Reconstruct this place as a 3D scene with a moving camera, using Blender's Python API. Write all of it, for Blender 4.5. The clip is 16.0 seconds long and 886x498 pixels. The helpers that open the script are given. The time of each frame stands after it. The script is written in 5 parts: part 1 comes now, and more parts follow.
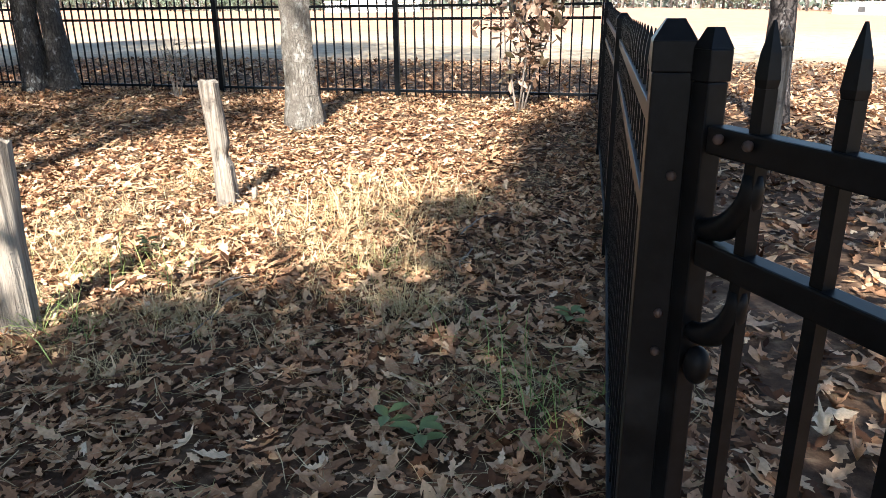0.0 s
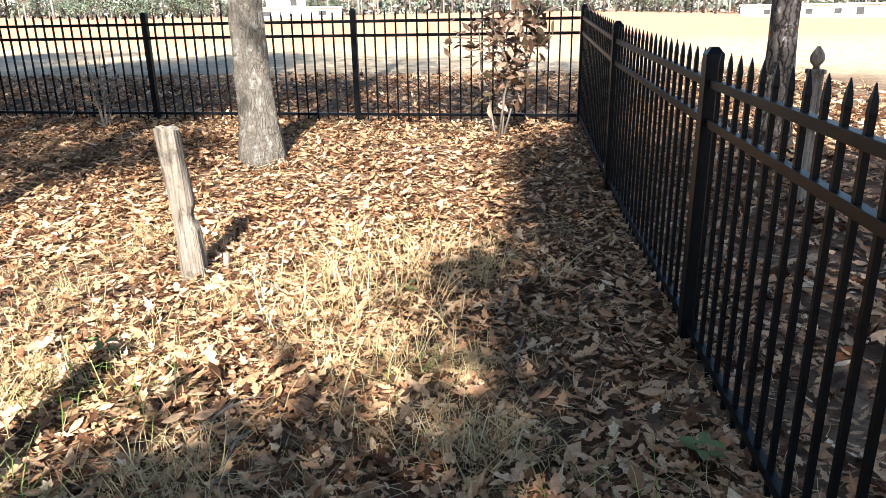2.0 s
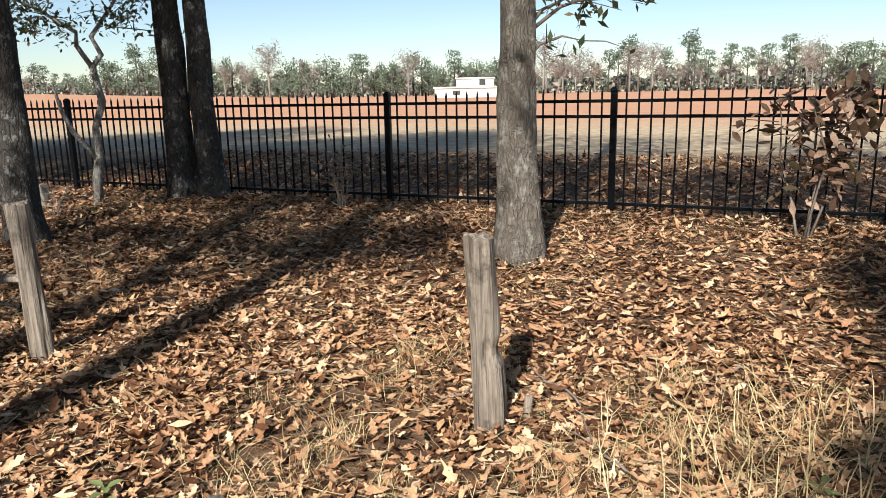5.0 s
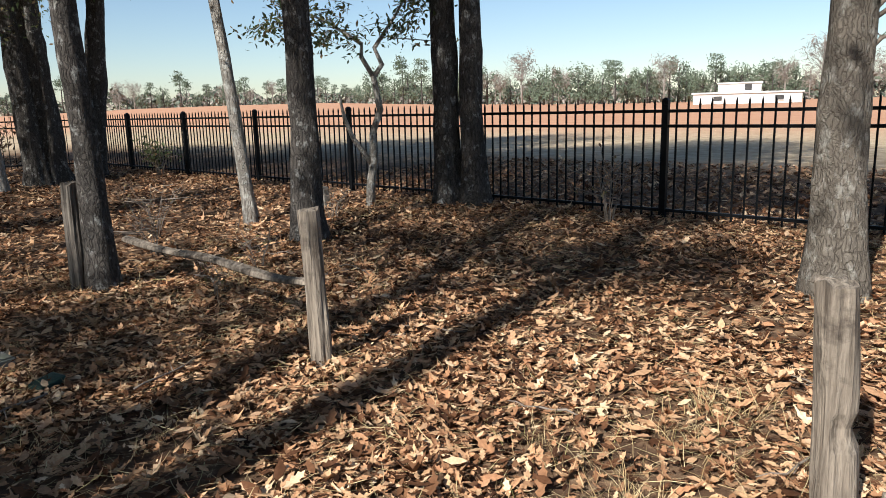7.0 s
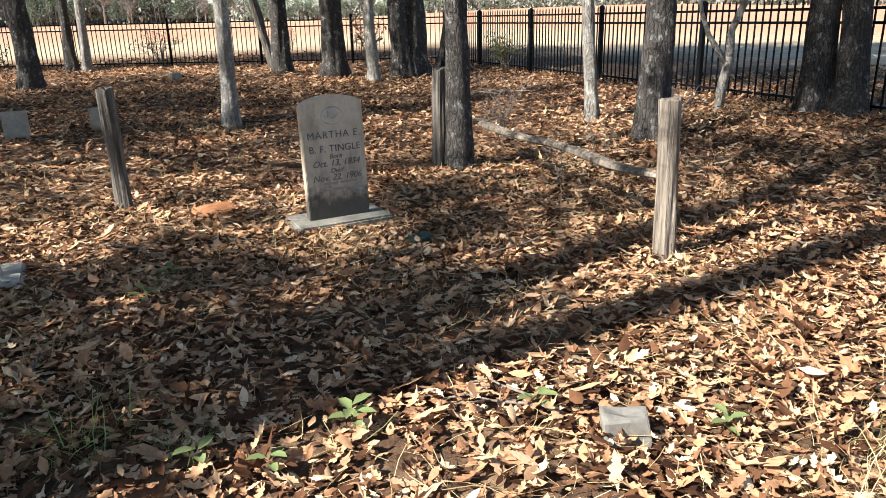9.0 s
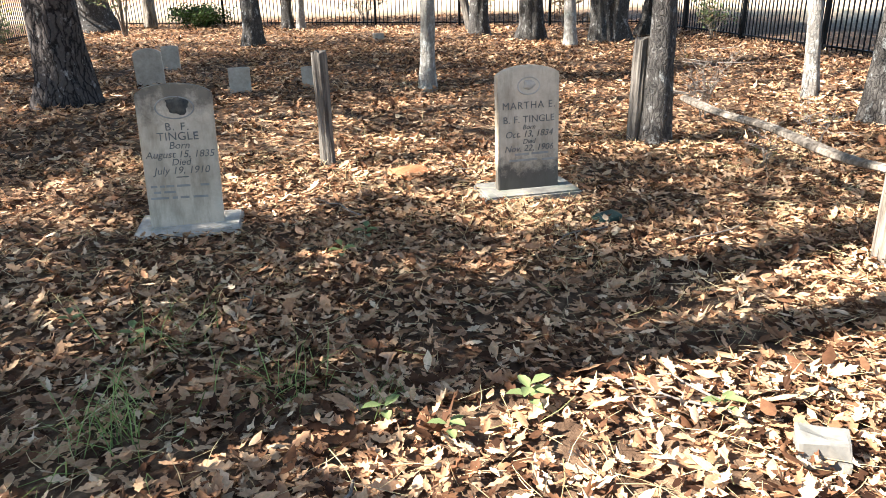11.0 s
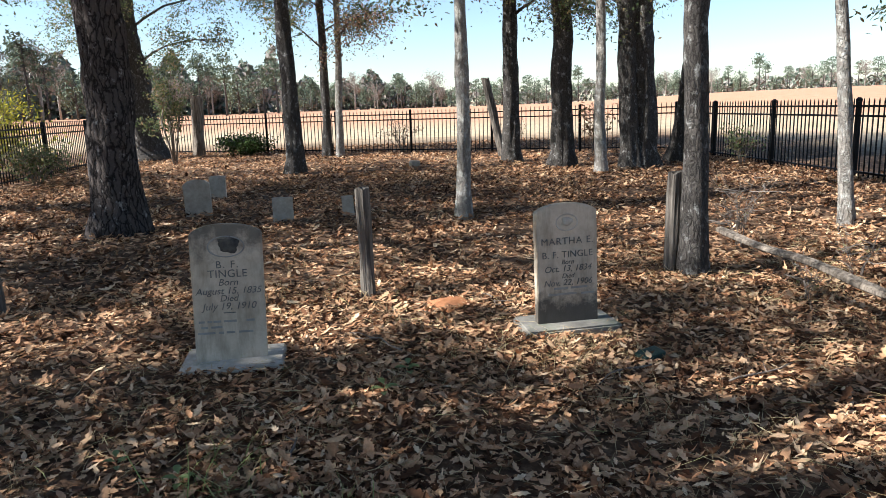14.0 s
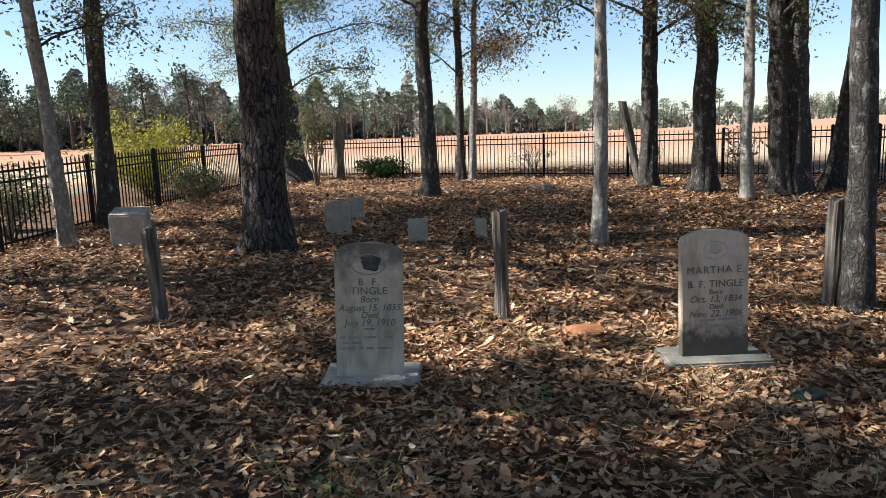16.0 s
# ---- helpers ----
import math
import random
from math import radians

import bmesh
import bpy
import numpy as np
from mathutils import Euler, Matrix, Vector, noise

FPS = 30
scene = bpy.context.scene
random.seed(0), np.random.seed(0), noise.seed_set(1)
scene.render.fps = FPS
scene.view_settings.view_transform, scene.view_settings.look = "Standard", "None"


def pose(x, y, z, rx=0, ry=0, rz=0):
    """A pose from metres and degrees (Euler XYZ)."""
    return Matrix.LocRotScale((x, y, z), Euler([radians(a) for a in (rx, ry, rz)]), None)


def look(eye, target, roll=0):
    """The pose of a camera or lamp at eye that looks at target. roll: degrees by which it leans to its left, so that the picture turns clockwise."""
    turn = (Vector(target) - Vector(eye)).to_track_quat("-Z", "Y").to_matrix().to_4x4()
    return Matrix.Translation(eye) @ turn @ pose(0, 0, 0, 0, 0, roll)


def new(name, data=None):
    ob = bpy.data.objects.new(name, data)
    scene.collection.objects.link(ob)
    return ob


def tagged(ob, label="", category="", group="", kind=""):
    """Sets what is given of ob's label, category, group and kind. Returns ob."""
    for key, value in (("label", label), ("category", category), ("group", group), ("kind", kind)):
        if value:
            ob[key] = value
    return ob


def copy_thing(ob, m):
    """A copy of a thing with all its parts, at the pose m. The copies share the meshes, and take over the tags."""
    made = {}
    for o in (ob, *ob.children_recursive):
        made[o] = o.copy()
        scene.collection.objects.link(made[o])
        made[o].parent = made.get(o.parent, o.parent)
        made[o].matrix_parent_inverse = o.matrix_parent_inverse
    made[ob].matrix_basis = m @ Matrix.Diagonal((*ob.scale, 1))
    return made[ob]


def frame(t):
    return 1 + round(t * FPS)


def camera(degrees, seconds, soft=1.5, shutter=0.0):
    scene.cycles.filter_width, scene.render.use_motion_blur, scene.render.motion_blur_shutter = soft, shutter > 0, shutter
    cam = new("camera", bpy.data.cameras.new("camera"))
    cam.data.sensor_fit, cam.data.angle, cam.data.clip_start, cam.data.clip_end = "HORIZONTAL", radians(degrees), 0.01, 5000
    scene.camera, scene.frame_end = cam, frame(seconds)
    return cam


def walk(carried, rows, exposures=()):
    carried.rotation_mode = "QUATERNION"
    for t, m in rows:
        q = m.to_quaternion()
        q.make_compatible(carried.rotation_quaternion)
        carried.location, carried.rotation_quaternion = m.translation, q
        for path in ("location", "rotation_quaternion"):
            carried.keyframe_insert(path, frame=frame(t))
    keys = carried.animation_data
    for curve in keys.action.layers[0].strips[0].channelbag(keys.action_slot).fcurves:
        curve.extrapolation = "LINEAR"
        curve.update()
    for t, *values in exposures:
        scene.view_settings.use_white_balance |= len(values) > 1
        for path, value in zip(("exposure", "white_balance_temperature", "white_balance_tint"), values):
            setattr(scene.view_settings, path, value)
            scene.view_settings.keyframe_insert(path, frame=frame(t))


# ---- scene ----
cam = camera(63.6, 16.0, soft=0.8)
METRES, EYE, TILT, LEAN, TURN = 3.61, 1.425, 0.0, 0.0, 12.3
ROWS = [
    (0.0, 0.0, 0.0, 0.0, -0.17, -18.58, 0.5),
    (0.5, -0.0337, 0.0687, 0.0058, 0.1, -18.49, 0.76),
    (1.0, -0.0555, 0.1444, 0.0143, -0.12, -18.53, 0.9),
    (1.5, -0.0937, 0.1972, 0.0198, -2.27, -18.42, 0.77),
    (2.0, -0.1324, 0.2371, 0.033, -6.32, -18.33, 0.96),
    (2.5, -0.1563, 0.2832, 0.0325, -7.23, -18.36, 1.02),
    (3.0, -0.1766, 0.3245, 0.0364, -7.4, -16.37, 1.15),
    (3.5, -0.2185, 0.3683, 0.0328, -7.14, -15.67, 0.82),
    (4.0, -0.2719, 0.4158, 0.0396, -5.93, -14.23, 0.87),
    (4.5, -0.3153, 0.4636, 0.0345, -0.05, -14.18, 1.01),
    (5.0, -0.3512, 0.5252, 0.0372, 7.61, -12.22, 1.08),
    (7.5, -0.4582, 0.6229, 0.0379, 31.41, -12.19, 1.33),
    (8.0, -0.4677, 0.6003, 0.0269, 37.13, -13.54, 1.18),
    (8.5, -0.4708, 0.5815, 0.0211, 44.97, -15.52, 1.19),
    (9.0, -0.4726, 0.5695, 0.0131, 52.66, -18.01, 1.22),
    (9.5, -0.4754, 0.5606, 0.0109, 59.12, -20.14, 1.26),
    (12.0, -0.485, 0.5595, 0.0547, 69.87, -18.96, 1.64),
    (12.5, -0.4848, 0.5656, 0.065, 69.85, -16.24, 1.7),
    (13.0, -0.48, 0.5629, 0.0672, 69.78, -13.73, 1.73),
    (13.5, -0.4866, 0.5585, 0.0655, 69.74, -12.4, 1.68),
    (14.0, -0.4849, 0.5445, 0.0651, 70.03, -11.3, 1.75),
    (14.5, -0.4909, 0.5302, 0.0641, 70.73, -10.71, 1.75),
    (15.0, -0.4929, 0.5177, 0.064, 72.43, -10.11, 1.83),
    (15.5, -0.4932, 0.5195, 0.0642, 76.05, -9.39, 1.9),
    (16.0, -0.4965, 0.5281, 0.0624, 80.35, -9.07, 1.87),
]
EXPOSURES = [(0.0, 2.16, 6000, 10), (0.5, 2.17, 6000, 10), (1.5, 2.10, 6050, 10), (3.0, 1.77, 6150, 10), (4.0, 1.27, 6200, 10), (5.0, 0.87, 6200, 10), (7.5, 0.82, 6100, 10), (8.5, 1.26, 6100, 10), (9.5, 1.94, 6200, 10),
             (12.0, 2.59, 6000, 10), (12.5, 2.62, 5900, 10), (13.0, 2.13, 5900, 10), (13.5, 1.78, 5850, 10), (14.5, 1.35, 5950, 10), (16.0, 1.28, 5950, 10)]
walk(cam, [(t, pose(0, 0, EYE, TILT, LEAN, TURN) @ pose(METRES * x, METRES * y, METRES * z, 90 + pitch, roll, yaw)) for t, x, y, z, yaw, pitch, roll in ROWS], EXPOSURES)


# ---------------------------------------------------------------- light
SUN_AZ, SUN_EL = 183.0, 36.0          # degrees from +y towards -x, degrees above the horizon
world = bpy.data.worlds.new("world")
scene.world = world
world.use_nodes = True
wn = world.node_tree.nodes
sky = wn.new("ShaderNodeTexSky")
sky.sky_type = "NISHITA"
sky.sun_disc = False
sky.sun_elevation = radians(SUN_EL)
sky.sun_rotation = radians(-SUN_AZ)
sky.air_density, sky.dust_density, sky.ozone_density = 1.0, 0.3, 1.6
wn["Background"].inputs["Strength"].default_value = 0.068
world.node_tree.links.new(sky.outputs[0], wn["Background"].inputs["Color"])
sun_data = bpy.data.lights.new("sun", "SUN")
sun_data.energy, sun_data.angle, sun_data.color = 5.0, radians(0.6), (1.0, 0.945, 0.85)
sun = new("sun", sun_data)
_ce = math.cos(radians(SUN_EL))
SUN_DIR = Vector((-math.sin(radians(SUN_AZ)) * _ce, math.cos(radians(SUN_AZ)) * _ce, math.sin(radians(SUN_EL))))
sun.matrix_world = look(SUN_DIR * 60, (0, 0, 0))

# ---------------------------------------------------------------- materials
def mat(name, rough=0.8, metal=0.0, spec=0.3):
    m = bpy.data.materials.new(name)
    m.use_nodes = True
    b = m.node_tree.nodes["Principled BSDF"]
    b.inputs["Roughness"].default_value = rough
    b.inputs["Metallic"].default_value = metal
    b.inputs["Specular IOR Level"].default_value = spec
    return m, m.node_tree.nodes, m.node_tree.links, b


def ramp(nodes, stops):
    r = nodes.new("ShaderNodeValToRGB")
    e = r.color_ramp.elements
    while len(e) < len(stops):
        e.new(0.5)
    for el, (p, c) in zip(e, stops):
        el.position, el.color = p, (*c, 1)
    return r


def tex_noise(nodes, links, scale, detail=6, rough=0.6, stretch=(1, 1, 1), coords="Object"):
    tc = nodes.new("ShaderNodeTexCoord")
    mp = nodes.new("ShaderNodeMapping")
    mp.inputs["Scale"].default_value = stretch
    n = nodes.new("ShaderNodeTexNoise")
    n.inputs["Scale"].default_value = scale
    n.inputs["Detail"].default_value = detail
    n.inputs["Roughness"].default_value = rough
    links.new(tc.outputs[coords], mp.inputs[0])
    links.new(mp.outputs[0], n.inputs["Vector"])
    return n


def mix(nodes, links, fac, a, b, mode="MIX"):
    m = nodes.new("ShaderNodeMix")
    m.data_type, m.blend_type = "RGBA", mode
    for sock, v in ((m.inputs[0], fac), (m.inputs[6], a), (m.inputs[7], b)):
        if hasattr(v, "links") or hasattr(v, "is_linked"):
            links.new(v, sock)
        elif isinstance(v, (int, float)):
            sock.default_value = v
        else:
            sock.default_value = (*v, 1)
    return m.outputs[2]


def bump(nodes, links, bsdf, height, strength=0.5, dist=0.02):
    b = nodes.new("ShaderNodeBump")
    b.inputs["Strength"].default_value = strength
    b.inputs["Distance"].default_value = dist
    links.new(height, b.inputs["Height"])
    links.new(b.outputs[0], bsdf.inputs["Normal"])


def bark_mat(name, dark, light, lichen, amount=0.56, cells=(13, 13, 3.6), crack=0.16, depth=0.4):
    """Furrowed bark: long plates between dark cracks, with pale lichen patches."""
    m, n, l, b = mat(name, 0.92, 0, 0.1)
    tc = n.new("ShaderNodeTexCoord")
    warp = tex_noise(n, l, 5.0, 5, 0.6)
    va = n.new("ShaderNodeVectorMath")
    va.operation = "MULTIPLY_ADD"
    va.inputs[1].default_value = (0.16, 0.16, 0.5)
    l.new(warp.outputs["Color"], va.inputs[0])
    l.new(tc.outputs["Object"], va.inputs[2])
    mp = n.new("ShaderNodeMapping")
    mp.inputs["Scale"].default_value = cells
    l.new(va.outputs[0], mp.inputs[0])
    vo = n.new("ShaderNodeTexVoronoi")
    vo.feature = "DISTANCE_TO_EDGE"
    vo.inputs["Scale"].default_value = 1.0
    l.new(mp.outputs[0], vo.inputs["Vector"])
    fine = tex_noise(n, l, 16, 10, 0.75, (2, 2, 0.8))
    hgt = n.new("ShaderNodeMath")
    hgt.operation = "MULTIPLY_ADD"
    hgt.inputs[1].default_value = 0.45
    l.new(fine.outputs[0], hgt.inputs[0])
    mn = n.new("ShaderNodeMath")
    mn.operation = "MINIMUM"
    mn.inputs[1].default_value = crack * 1.6
    l.new(vo.outputs["Distance"], mn.inputs[0])
    l.new(mn.outputs[0], hgt.inputs[2])
    tone = ramp(n, [(0.30, light), (0.70, tuple(0.45 * a + 0.55 * c for a, c in zip(light, dark)))])
    l.new(fine.outputs[0], tone.inputs[0])
    cr = ramp(n, [(0.02, (depth,) * 3), (crack, (0, 0, 0))])
    l.new(vo.outputs["Distance"], cr.inputs[0])
    base = mix(n, l, cr.outputs[0], tone.outputs[0], dark)
    patches = tex_noise(n, l, 13.0, 9, 0.68, (1, 1, 0.75))
    pr = ramp(n, [(amount, (0, 0, 0)), (amount + 0.13, (0.85, 0.85, 0.85))])
    l.new(patches.outputs[0], pr.inputs[0])
    l.new(mix(n, l, pr.outputs[0], base, lichen), b.inputs["Base Color"])
    bump(n, l, b, hgt.outputs[0], 1.0, 0.07)
    return m


def island_mat(name, stops, rough=0.7, translucent=0.25, extra=0.0):
    """Many small pieces in one mesh, each with a colour of its own."""
    m, n, l, b = mat(name, rough, 0, 0.08)
    g = n.new("ShaderNodeNewGeometry")
    r = ramp(n, stops)
    l.new(g.outputs["Random Per Island"], r.inputs[0])
    grain = tex_noise(n, l, 60, 4, 0.6)
    gr = ramp(n, [(0.3, (0.72, 0.70, 0.68)), (0.7, (1.1, 1.1, 1.1))])
    l.new(grain.outputs[0], gr.inputs[0])
    col = mix(n, l, 1.0, r.outputs[0], gr.outputs[0], "MULTIPLY")
    l.new(col, b.inputs["Base Color"])
    if translucent:
        tr = n.new("ShaderNodeBsdfTranslucent")
        l.new(col, tr.inputs[0])
        ms = n.new("ShaderNodeMixShader")
        ms.inputs[0].default_value = translucent
        l.new(b.outputs[0], ms.inputs[1])
        l.new(tr.outputs[0], ms.inputs[2])
        l.new(ms.outputs[0], n["Material Output"].inputs[0])
    return m


def noisy_mat(name, a, b_, scale=6, rough=0.8, bump_s=0.4, bump_d=0.01, stretch=(1, 1, 1), metal=0, spec=0.3, stain=None, stain_at=0.6):
    m, n, l, b = mat(name, rough, metal, spec)
    t = tex_noise(n, l, scale, 8, 0.65, stretch)
    r = ramp(n, [(0.35, a), (0.65, b_)])
    l.new(t.outputs[0], r.inputs[0])
    out = r.outputs[0]
    if stain:
        s = tex_noise(n, l, 3.3, 6, 0.7)
        sr = ramp(n, [(stain_at, (0, 0, 0)), (stain_at + 0.12, (1, 1, 1))])
        l.new(s.outputs[0], sr.inputs[0])
        out = mix(n, l, sr.outputs[0], out, stain)
    l.new(out, b.inputs["Base Color"])
    bump(n, l, b, t.outputs[0], bump_s, bump_d)
    return m


LITTER = island_mat("leaf litter", [(0.0, (0.035, 0.016, 0.009)), (0.25, (0.145, 0.068, 0.035)), (0.45, (0.41, 0.22, 0.116)),
                                    (0.65, (0.63, 0.41, 0.235)), (0.82, (0.48, 0.245, 0.128)), (1.0, (0.82, 0.62, 0.40))], 0.7, 0.10)
DRY_GRASS = island_mat("dry grass", [(0.0, (0.36, 0.25, 0.12)), (0.5, (0.60, 0.46, 0.25)), (0.85, (0.74, 0.61, 0.36)), (1.0, (0.36, 0.36, 0.13))], 0.6, 0.2)
GREEN_GRASS = island_mat("green grass", [(0.0, (0.16, 0.23, 0.06)), (1.0, (0.38, 0.46, 0.16))], 0.5, 0.25)
OAK_LEAF = island_mat("oak leaves", [(0.0, (0.07, 0.10, 0.045)), (0.6, (0.15, 0.18, 0.085)), (0.8, (0.22, 0.21, 0.10)), (1.0, (0.34, 0.22, 0.12))], 0.5, 0.42)
BROWN_LEAF = island_mat("withered leaves", [(0.0, (0.16, 0.08, 0.05)), (0.5, (0.34, 0.21, 0.14)), (1.0, (0.20, 0.20, 0.08))], 0.5, 0.2)
MAGNOLIA_LEAF = island_mat("magnolia leaves", [(0.0, (0.07, 0.06, 0.03)), (0.35, (0.16, 0.10, 0.065)), (0.7, (0.27, 0.165, 0.11)), (1.0, (0.40, 0.28, 0.20))], 0.4, 0.15)
BOX_LEAF = island_mat("evergreen shrub leaves", [(0.0, (0.02, 0.04, 0.012)), (1.0, (0.07, 0.11, 0.03))], 0.45, 0.2)
YELLOW_LEAF = island_mat("yellow shrub leaves", [(0.0, (0.22, 0.24, 0.04)), (1.0, (0.55, 0.48, 0.07))], 0.5, 0.35)
# far green foliage is paled in its colour to stand in for distance haze
PINE_HAZED = island_mat("far pine foliage, haze-paled", [(0.0, (0.09, 0.12, 0.085)), (1.0, (0.20, 0.24, 0.165))], 0.8, 0.0)
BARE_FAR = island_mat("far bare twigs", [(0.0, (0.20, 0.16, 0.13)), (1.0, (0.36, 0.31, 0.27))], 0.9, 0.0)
BARK_PALE = bark_mat("lichened bark", (0.14, 0.122, 0.105), (0.33, 0.30, 0.26), (0.54, 0.525, 0.475), 0.50, (22, 22, 6), 0.10)
BARK_DARK = bark_mat("dark furrowed bark", (0.028, 0.025, 0.023), (0.115, 0.102, 0.090), (0.42, 0.415, 0.385), 0.555, (30, 30, 7), 0.12, 0.7)
BARK_OAK = bark_mat("brown-grey oak bark", (0.07, 0.058, 0.047), (0.215, 0.185, 0.15), (0.36, 0.34, 0.295), 0.52, (34, 34, 9), 0.10)
BARK_PINE = bark_mat("pine plate bark", (0.018, 0.015, 0.014), (0.115, 0.095, 0.085), (0.42, 0.40, 0.37), 0.585, (14, 14, 2.8), 0.14, 1.0)
TWIG = noisy_mat("twigs", (0.13, 0.10, 0.08), (0.26, 0.22, 0.18), 30, 0.9)
OLD_WOOD = noisy_mat("weathered wood", (0.085, 0.066, 0.05), (0.36, 0.30, 0.235), 3.6, 0.88, 1.0, 0.03, (10, 10, 0.6), stain=(0.07, 0.054, 0.042), stain_at=0.52)
# same weathered wood with backlight shade put into the colour, for western posts
BACKLIT_WOOD = noisy_mat("weathered wood darkened as backlit", (0.045, 0.037, 0.03), (0.20, 0.172, 0.142), 3.6, 0.9, 1.0, 0.03, (10, 10, 0.6), stain=(0.05, 0.04, 0.032), stain_at=0.52)
BLACK_METAL = noisy_mat("black enamelled steel", (0.0025, 0.003, 0.0036), (0.006, 0.0065, 0.0075), 40, 0.42, 0.08, 0.002, spec=0.10)
RUST = noisy_mat("rusted steel", (0.03, 0.02, 0.017), (0.07, 0.045, 0.035), 20, 0.7)
def stained_marble(name, lo, hi, strength):
    """Weathered marble with a black growth whose ragged edge lies between two heights of the slab."""
    m, n, l, b = mat(name, 0.75, 0, 0.3)
    t = tex_noise(n, l, 5, 9, 0.7)
    # stone tones warmed to stand in for light bounced off sunlit leaves
    r = ramp(n, [(0.35, (0.41, 0.33, 0.24)), (0.65, (0.60, 0.50, 0.38))])
    l.new(t.outputs[0], r.inputs[0])
    runs = tex_noise(n, l, 7, 6, 0.65, (1, 1.6, 0.35))
    rr = ramp(n, [(0.5, (1, 1, 1)), (0.72, (0.62, 0.60, 0.57))])
    l.new(runs.outputs[0], rr.inputs[0])
    col = mix(n, l, 1.0, r.outputs[0], rr.outputs[0], "MULTIPLY")
    tc = n.new("ShaderNodeTexCoord")
    sp = n.new("ShaderNodeSeparateXYZ")
    l.new(tc.outputs["Object"], sp.inputs[0])
    mr = n.new("ShaderNodeMapRange")
    mr.inputs["From Min"].default_value, mr.inputs["From Max"].default_value = lo, hi
    l.new(sp.outputs[2], mr.inputs["Value"])
    edge = tex_noise(n, l, 11, 7, 0.7)
    ad = n.new("ShaderNodeMath")
    ad.operation = "MULTIPLY_ADD"
    ad.inputs[1].default_value = 1.6
    l.new(edge.outputs[0], ad.inputs[0])
    l.new(mr.outputs[0], ad.inputs[2])
    st = ramp(n, [(0.55, (0, 0, 0)), (0.80, (strength,) * 3)])
    sc = n.new("ShaderNodeMath")
    sc.operation = "MULTIPLY"
    sc.inputs[1].default_value = 0.5
    l.new(ad.outputs[0], sc.inputs[0])
    l.new(sc.outputs[0], st.inputs[0])
    l.new(mix(n, l, st.outputs[0], col, (0.045, 0.04, 0.034)), b.inputs["Base Color"])
    bump(n, l, b, t.outputs[0], 0.3, 0.005)
    return m


MARBLE_TOP = stained_marble("marble, dark crown", 0.52, 0.86, 0.75)
MARBLE_FOOT = stained_marble("marble, black foot", 0.34, 0.02, 0.9)
MARBLE_PALE = noisy_mat("pale stone base", (0.34, 0.30, 0.245), (0.54, 0.485, 0.405), 9, 0.8, 0.4, 0.006, stain=(0.26, 0.26, 0.2), stain_at=0.58)
MARBLE_GREY = noisy_mat("grey stone base", (0.14, 0.13, 0.11), (0.27, 0.25, 0.215), 9, 0.8, 0.4, 0.006, stain=(0.16, 0.17, 0.12), stain_at=0.55)
MARBLE_MID = noisy_mat("weathered tan-grey stone", (0.28, 0.24, 0.19), (0.46, 0.40, 0.325), 9, 0.8, 0.4, 0.006, stain=(0.17, 0.16, 0.13), stain_at=0.58)
LICHEN_BLACK = noisy_mat("dark lichen", (0.03, 0.028, 0.025), (0.11, 0.10, 0.085), 14, 0.9)
CARVED = noisy_mat("carved letters", (0.10, 0.095, 0.085), (0.17, 0.16, 0.145), 9, 0.9)
CARVED_WORN = noisy_mat("worn letters", (0.20, 0.19, 0.17), (0.33, 0.31, 0.28), 9, 0.9)
CLAY = noisy_mat("red clay", (0.30, 0.12, 0.05), (0.43, 0.19, 0.085), 14, 0.9, 0.8, 0.02)
WHITE_WALL = noisy_mat("pale siding", (0.66, 0.62, 0.56), (0.76, 0.72, 0.66), 0.6, 0.8)
ROOFING = noisy_mat("pale roof sheet", (0.52, 0.50, 0.47), (0.62, 0.60, 0.56), 0.7, 0.7)
DARK_OPENING = noisy_mat("dark opening", (0.03, 0.03, 0.03), (0.06, 0.055, 0.05), 2, 0.5)
WEED_LEAF = island_mat("weed leaves", [(0.0, (0.12, 0.17, 0.06)), (1.0, (0.27, 0.32, 0.14))], 0.5, 0.25)
GREEN_PLASTIC = noisy_mat("dark green plastic", (0.02, 0.045, 0.035), (0.04, 0.07, 0.055), 12, 0.4)


